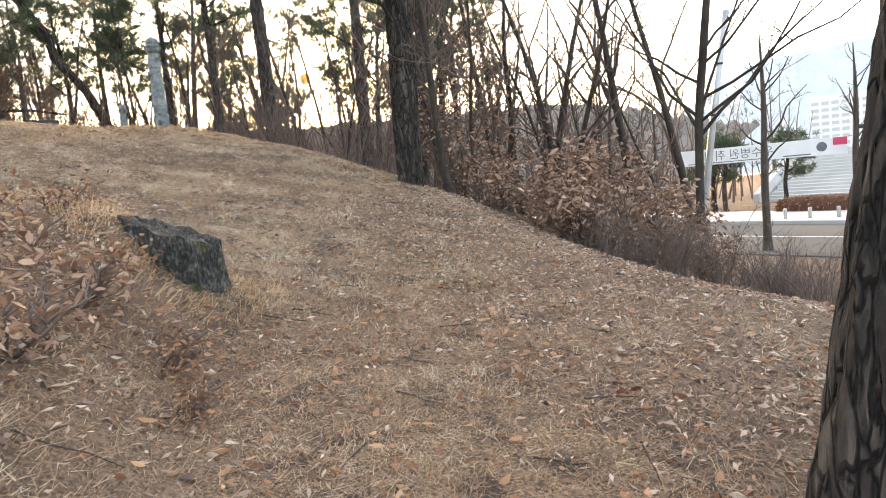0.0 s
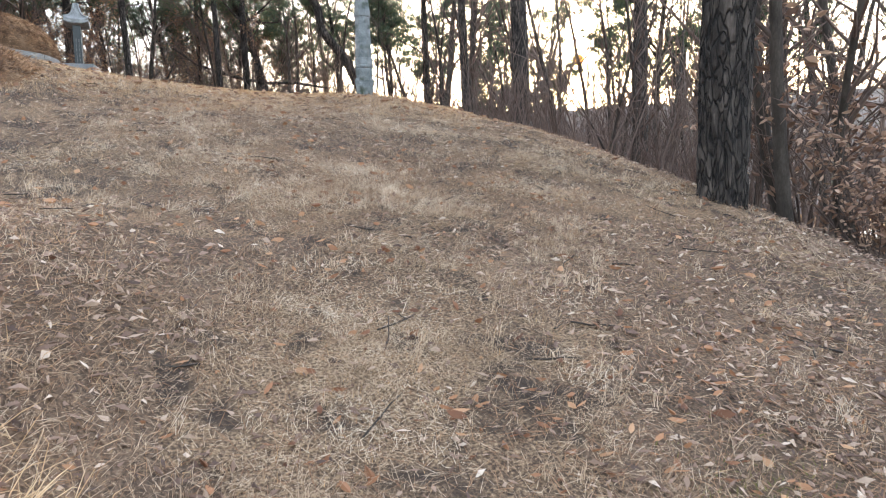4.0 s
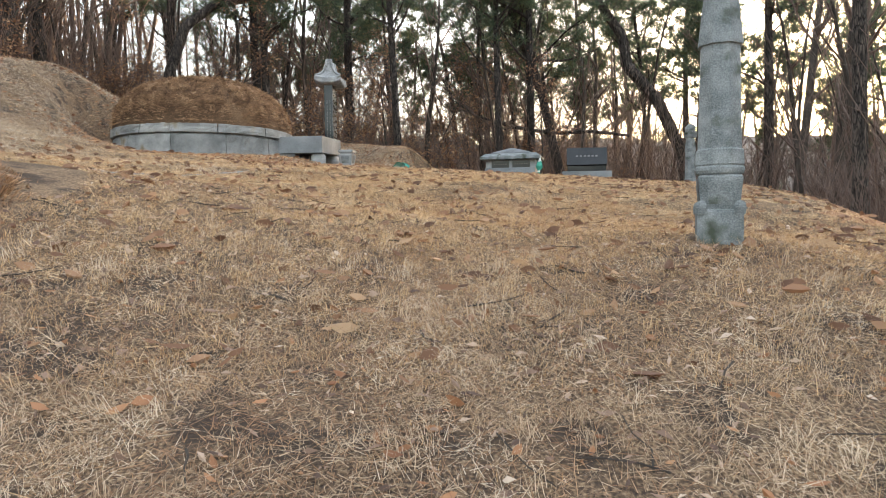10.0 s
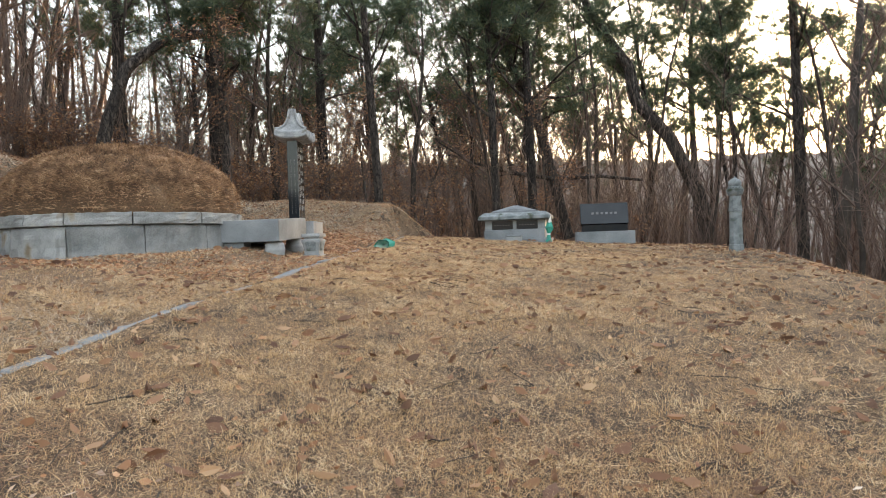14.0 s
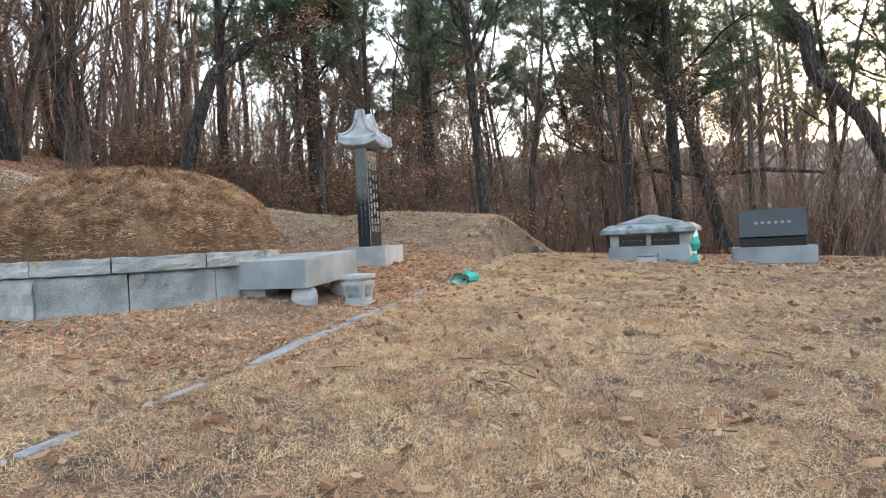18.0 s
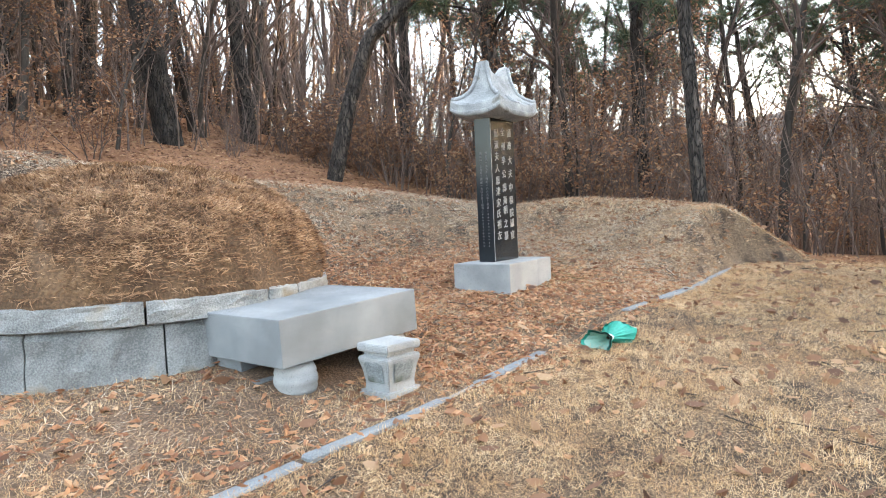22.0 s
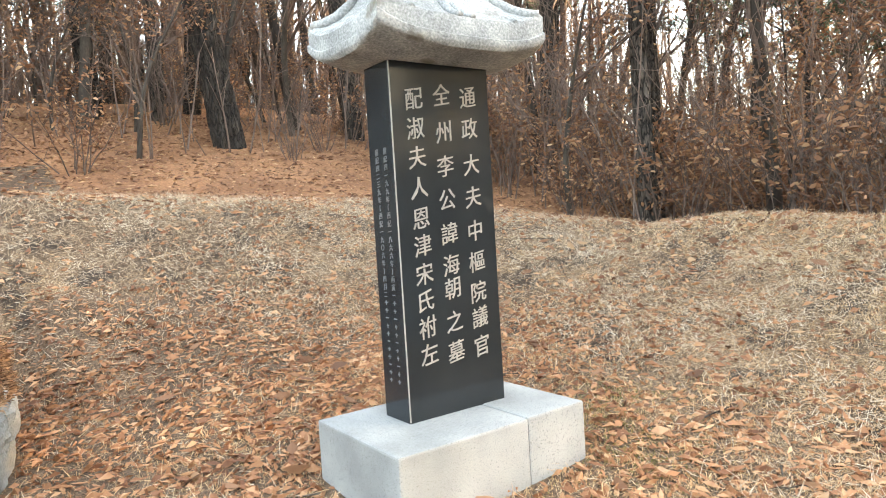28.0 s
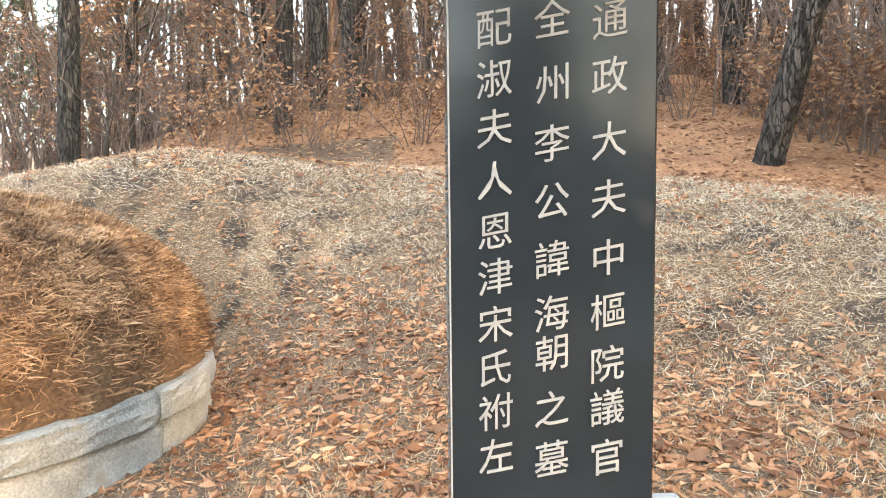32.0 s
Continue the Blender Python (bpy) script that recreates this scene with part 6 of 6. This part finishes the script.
def fallen_twigs():
    g = Geo()
    for _ in range(420):
        x = rg.uniform(-25, 4)
        y = float(np.interp(x, TRACK_X, TRACK_Y)) + rg.normal(0, 2.2)
        if not clear(np.array([x]), np.array([y]))[0]:
            continue
        a, L = rg.uniform(0, 6.283), rg.uniform(0.08, 0.32)
        pts = []
        for k in range(4):
            u = (k / 3 - 0.5) * L
            px, py = x + u * math.cos(a) + rg.normal(0, 0.008), y + u * math.sin(a) + rg.normal(0, 0.008)
            pts.append((px, py, ground_at(px, py) + 0.012 + 0.01 * rg.uniform()))
        g.tube(pts, np.linspace(rg.uniform(0.003, 0.006), 0.002, 4), 4)
    return tagged(obj("fallen_twigs", g.mesh("fallen_twigs", MAT["grey_bark"])), "small dry twigs fallen on the grass", "twigs", kind="stuff")


fallen_twigs()


def stump_grass():
    """Long dry grass and litter standing round the foot of the stump."""
    n = 1100
    a, r = rg.uniform(0, 6.283, n), rg.uniform(0.4, 0.75, n)
    x, y = -19.5 + r * np.cos(a), -0.62 + r * np.sin(a)
    v, q, t = blades_at(np.stack([x, y, height(x, y) - 0.01], -1), slope_normal(x, y), rg.uniform(0.08, 0.26, n), rg.uniform(0.002, 0.004, n), rg.uniform(0.2, 0.9, n), rg, 0.8)
    return tagged(obj("stump_grass", mesh_of("stump_grass", v, q, t, MAT["straw"], False)), "long dry grass round the foot of the stump", "grass", kind="stuff")


stump_grass()


def bright_leaves():
    """A few pale and orange leaves lying on top of the straw along the path."""
    n = 900
    x = rg.uniform(-25, -13, n)
    y = np.interp(x, TRACK_X, TRACK_Y) + rg.normal(0, 2.0, n)
    keep = clear(x, y)
    x, y = x[keep], y[keep]
    pos = np.stack([x, y, height(x, y) + rg.uniform(0.015, 0.035, len(x))], -1)
    v, q, t = leaf_cards(pos, rg, 0.07, 0.35, True)
    return tagged(obj("path_leaves", mesh_of("path_leaves", v, q, t, MAT["dead_leaf"], False)), "pale and orange curled leaves lying on the straw", "fallen leaves", kind="stuff")


bright_leaves()

# ======== road side, seen past the bushes ========
RZ = -5.55


def flat_slab(name, x0, y0, x1, y1, z0, z1, mat, label, category, kind="structure", m=None):
    th = part(name, box_bm(x0, y0, z0, x1, y1, z1, 0.02, 1), mat, None, m=m)
    return tagged(th, label, category, kind=kind)


RT = pose(0, 0, 0, 0, 0, -10)
flat_slab("road", -60, -27.2, 10, -19.5, RZ - 0.3, RZ + 0.03, MAT["asphalt"], "grey asphalt road below the hill", "road", m=RT)
flat_slab("road_line", -60, -23.5, 10, -23.38, RZ, RZ + 0.036, MAT["white_cloth"], "white painted road line", "road marking", m=RT)
flat_slab("pavement_kerb", -60, -27.6, 10, -27.2, RZ - 0.3, RZ + 0.17, MAT["concrete"], "pale concrete kerb along the road", "kerb", m=RT)
flat_slab("pavement", -60, -32, 10, -27.6, RZ - 0.3, RZ + 0.16, MAT["concrete"], "pale paved footway", "pavement", m=RT)


def hedge(x, y, w, d, h):
    rh = np.random.default_rng(int(x * -7))
    bm = bmesh.new()
    bmesh.ops.create_uvsphere(bm, u_segments=30, v_segments=14, radius=1)
    for v in bm.verts:
        p = v.co.copy()
        r = (abs(p.x) ** 5 + abs(p.y) ** 5 + abs(p.z) ** 5) ** -0.2
        v.co = Vector((p.x * r * w, p.y * r * d, max(p.z * r, -0.2) * h)) * (1 + 0.03 * noise.noise(p * 5))
    th = thing("clipped_hedge", pose(x, y, RZ + 0.15, 0, 0, -10), "low clipped red-brown hedge on the far side of the road", "hedge", "roadside hedges")
    part("mass", bm, MAT["hedge"], th, smooth=True)
    n = 2500
    a, b = rh.uniform(0, 6.283, n), rh.uniform(0, 1.4, n)
    c = np.stack([np.cos(a) * np.cos(b), np.sin(a) * np.cos(b), np.sin(b)], -1)
    r = (np.abs(c) ** 5).sum(1) ** -0.2
    pos = c * r[:, None] * np.array([w, d, h])
    v, q, t = leaf_cards(pos, rh, 0.1, 1.0)
    obj("foliage", mesh_of("foliage", v, q, t, MAT["oak_leaf"], False), th)


hedge(-22.2, -28.3, 2.6, 0.9, 0.85)
hedge(-16.4, -29.6, 1.9, 0.7, 0.6)


def steps_block():
    th = thing("wide_outdoor_steps", pose(-17.5, -38, RZ, 0, 0, -6), "broad pale concrete steps rising from the road", "steps")
    for k in range(16):
        part("step", box_bm(-6.5, -k * 0.42 - 0.45, 0, 6.5, -k * 0.42, 0.17 * (k + 1), 0.01, 1), MAT["concrete"], th)
    for sx in (-6.9, 6.6):
        bm = bmesh.new()
        pts = [(0, 0.4, 0), (0, -7, 0), (0, -7, 3.4), (0, -6, 3.3), (0, 0.2, 0.6), (0, 0.4, 0.5)]
        a = [bm.verts.new((sx, y, z)) for _, y, z in pts]
        b = [bm.verts.new((sx + 0.35, y, z)) for _, y, z in pts]
        bm.faces.new(a[::-1]), bm.faces.new(b)
        for k in range(6):
            bm.faces.new((a[k], a[(k + 1) % 6], b[(k + 1) % 6], b[k]))
        bmesh.ops.recalc_face_normals(bm, faces=bm.faces[:])
        part("side_wall", bm, MAT["concrete"], th)


steps_block()
for x, y in ((-16.1, -25.4), (-16.9, -25.55), (-17.8, -25.7)):
    b = thing("bollard", pose(x, y, RZ + 0.1), "short steel bollard by the kerb", "bollard", "bollards")
    part("post", lathe_bm([(0.07, -0.1), (0.07, 0.42), (0.055, 0.46), (0.0, 0.47)], 12), MAT["steel"], b, smooth=True)

# steel pole
pl = thing("steel_pole", pose(-13.7, -23.45, RZ), "bare leaning galvanised steel pole", "pole")
g = Geo()
g.tube([(0, 0, -0.2), (-0.65, 0, 4.0), (-1.3, 0, 7.85)], [0.13, 0.12, 0.105], 14)
obj("shaft", g.mesh("shaft", MAT["steel"]), pl)
for z in (0.3, 4.2, 6.0):
    part("band", lathe_bm([(0.135, 0), (0.135, 0.06)], 14), MAT["black_iron"], pl, m=pose(-1.3 * z / 7.85, 0, z))

# street lamp with two small banners
lm = thing("street_lamp", pose(-19.1, -25.85, RZ), "black iron street lamp with curled arms and two hanging banners", "street lamp")
part("post", lathe_bm([(0.16, 0), (0.13, 0.35), (0.075, 0.6), (0.055, 1.2), (0.045, 3.4)], 12), MAT["black_iron"], lm, smooth=True)
for s in (-1, 1):
    g = Geo()
    g.tube([(0, 0, 3.3), (0.2 * s, 0, 3.5), (0.45 * s, 0, 3.5), (0.55 * s, 0, 3.4)], [0.02, 0.02, 0.02, 0.015], 6)
    arm = obj("arm", g.mesh("arm", MAT["black_iron"]), lm)
    part("lantern", lathe_bm([(0.03, 3.4), (0.14, 3.34), (0.16, 3.26), (0.0, 3.24)], 12), MAT["black_iron"], arm, m=pose(0.55 * s, 0, 0))
    fl = part("banner", box_bm(min(0.06 * s, 0.55 * s), -0.012, 1.9, max(0.06 * s, 0.55 * s), 0.012, 2.85, 0.003, 1), MAT["pink" if s > 0 else "blue"], lm, "small vertical cloth banner")
    for k in range(4):
        part("print_bar", box_bm(0.3 * s - 0.15, 0.0125, 2.15 + 0.16 * k, 0.3 * s + 0.15, 0.016, 2.19 + 0.16 * k, 0), MAT["white_cloth"], fl)

# banner across, its lettering seen from behind
bn = thing("street_banner", Matrix.Translation((-15.3, -24.95, -2.82)) @ Matrix.Rotation(math.atan2(-1.75, -5.5) + math.pi, 4, "Z"), "long white cloth banner with mirrored lettering strung across the road", "banner")
part("cloth", box_bm(-2.95, -0.012, -0.3, 2.95, 0.012, 0.3, 0.003, 1), MAT["white_cloth"], bn)
part("corner_patch", box_bm(-2.94, 0.0125, 0.02, -2.5, 0.016, 0.29, 0), MAT["pink"], bn)
part("emblem", lathe_bm([(0.0, 0), (0.17, 0), (0.17, 0.004), (0.0, 0.004)], 24), MAT["print_black"], bn, m=pose(-2.15, 0.0125, 0.0, -90, 0, 0))
lt = letters("우수병원 취업", Matrix.Translation((0.6, 0.014, 0.03)) @ pose(0, 0, 0, 90, 0, 0), 0.42, MAT["print_black"], bn, "lettering", 0.002)
part("print_bar", box_bm(-1.8, 0.0125, -0.25, -0.9, 0.015, -0.21, 0), MAT["print_black"], bn)
part("print_bar", box_bm(-0.4, 0.0125, -0.25, 2.4, 0.015, -0.22, 0), MAT["print_black"], bn)
for s in (-1, 1):
    g = Geo()
    g.tube([(2.95 * s, 0, 0.28), (5.5 * s, 0, 0.75)], [0.008, 0.008], 4)
    g.tube([(2.95 * s, 0, -0.28), (5.5 * s, 0, -0.4)], [0.008, 0.008], 4)
    obj("cord", g.mesh("cord", MAT["black_iron"]), bn)

# tall flag sign
fg = thing("flag_sign", pose(-20.6, -26.1, RZ, 0, 0, -10), "white flag sign with blue panels on a pole", "sign")
part("pole", lathe_bm([(0.05, 0), (0.05, 5.9)], 10), MAT["steel"], fg)
fb = part("cloth", box_bm(-0.75, -0.012, 4.1, 0.9, 0.012, 5.65, 0.003, 1), MAT["white_cloth"], fg)
part("blue_panel", box_bm(-0.2, 0.0125, 4.2, 0.85, 0.016, 5.0, 0), MAT["sky_blue"], fb)
part("pink_panel", box_bm(0.45, 0.0165, 4.12, 0.88, 0.019, 4.3, 0), MAT["pink"], fb)

# street trees
for k, (x, y, H, r) in enumerate(((-18.03, -17.43, 5.8, 0.11), (-18.4, -25.7, 6.2, 0.13), (-22.0, -15.2, 7.0, 0.12), (-13.2, -21, 5.0, 0.08), (-21.7, -27.3, 6, 0.1))):
    z = ground_at(x, y)
    named_tree([(x, y, z - 0.1), (x + 0.02, y, z + H * 0.35), (x - 0.05, y, z + H * 0.7), (x, y, z + H)], [r, r * 0.85, r * 0.6, 0.015], 70 + k, "pollarded leafless street tree with upswept branches", 12, 0.3, 1.9, False, "grey_bark", name="street_tree", lean_limbs=0.75)
for k, (x, y) in enumerate(((-12.0, -30.5), (-10.5, -33), (-23.0, -33), (-13.5, -34.5))):
    z = ground_at(x, y)
    named_tree([(x, y, z - 0.1), (x + 0.1, y, z + 1.2), (x - 0.1, y, z + 2.4), (x, y, z + 3.4)], [0.12, 0.1, 0.08, 0.03], 80 + k, "small rounded ornamental pine beyond the road", 14, 0.35, 1.6, True, "bark")

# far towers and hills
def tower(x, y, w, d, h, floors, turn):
    th = thing("apartment_tower", pose(x, y, -6, 0, 0, turn), "apartment tower far off, coloured pale for haze", "building", "far towers")
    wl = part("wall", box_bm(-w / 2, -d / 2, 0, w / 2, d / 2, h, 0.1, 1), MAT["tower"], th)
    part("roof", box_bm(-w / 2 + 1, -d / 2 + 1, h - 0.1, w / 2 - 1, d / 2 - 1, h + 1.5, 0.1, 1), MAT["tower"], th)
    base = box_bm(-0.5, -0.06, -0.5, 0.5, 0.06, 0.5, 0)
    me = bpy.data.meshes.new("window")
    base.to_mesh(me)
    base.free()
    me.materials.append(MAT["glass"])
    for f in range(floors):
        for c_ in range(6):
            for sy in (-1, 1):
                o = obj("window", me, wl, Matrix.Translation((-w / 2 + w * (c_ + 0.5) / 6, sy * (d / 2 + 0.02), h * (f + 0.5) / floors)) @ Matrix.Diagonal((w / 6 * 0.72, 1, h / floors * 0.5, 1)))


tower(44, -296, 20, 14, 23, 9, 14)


def hill(name, a0, a1, r0, r1, tall, mat, label):
    """A long wooded ridge seen between two bearings, its skyline broken by tree tops."""
    n, rows = 420, 6
    v = []
    for i in range(n):
        a = math.radians(a0 + (a1 - a0) * i / (n - 1))
        ends = float(sstep(0, 0.12, i / n) * sstep(1, 0.88, i / n))
        top = tall * (0.9 + 0.1 * math.sin(3 * a + 1)) * (0.35 + 0.65 * ends) + 0.07 * tall * noise.noise((7 * a, 0, 0)) + 2.2 * noise.noise((160 * a, 3, 0)) + 1.2 * noise.noise((420 * a, 5, 0))
        for j in range(rows):
            u = j / (rows - 1)
            r = r0 + (r1 - r0) * u
            v.append((r * math.cos(a), r * math.sin(a), -9 + (top + 9) * u ** 0.8))
    i, j = np.meshgrid(np.arange(n - 1), np.arange(rows - 1), indexing="ij")
    q = np.stack([i * rows + j, (i + 1) * rows + j, (i + 1) * rows + j + 1, i * rows + j + 1], -1).reshape(-1, 4)
    return tagged(obj(name, mesh_of(name, v, q, (), mat)), label, "hills", kind="structure")


hill("backdrop_ridge", -78, 75, 110, 210, 26, MAT["wood_hill"], "brown leafless wooded ridge across the valley")
hill("backdrop_hills", -150, -66, 320, 420, 60, MAT["hill"], "hills beyond the road, coloured pale blue-grey for haze")
hill("backdrop_north", 60, 230, 140, 230, 18, MAT["wood_hill"], "wooded hill behind the graves")

# the low sun's disc
sm, snd, slk, sbs = nodes_of("sun_glow")
em = snd.new("ShaderNodeEmission")
em.inputs[0].default_value, em.inputs[1].default_value = (1.0, 0.44, 0.09, 1), 0.3
slk.new(em.outputs[0], snd["Material Output"].inputs[0])
bm = bmesh.new()
bmesh.ops.create_uvsphere(bm, u_segments=24, v_segments=12, radius=20)
sd = part("sun_disc", bm, sm, None, m=Matrix.Translation(Vector((-10, -2, 0)) + SUN_WAY * 2500))
tagged(sd, "low orange sun disc behind the trees", "sun", kind="structure")
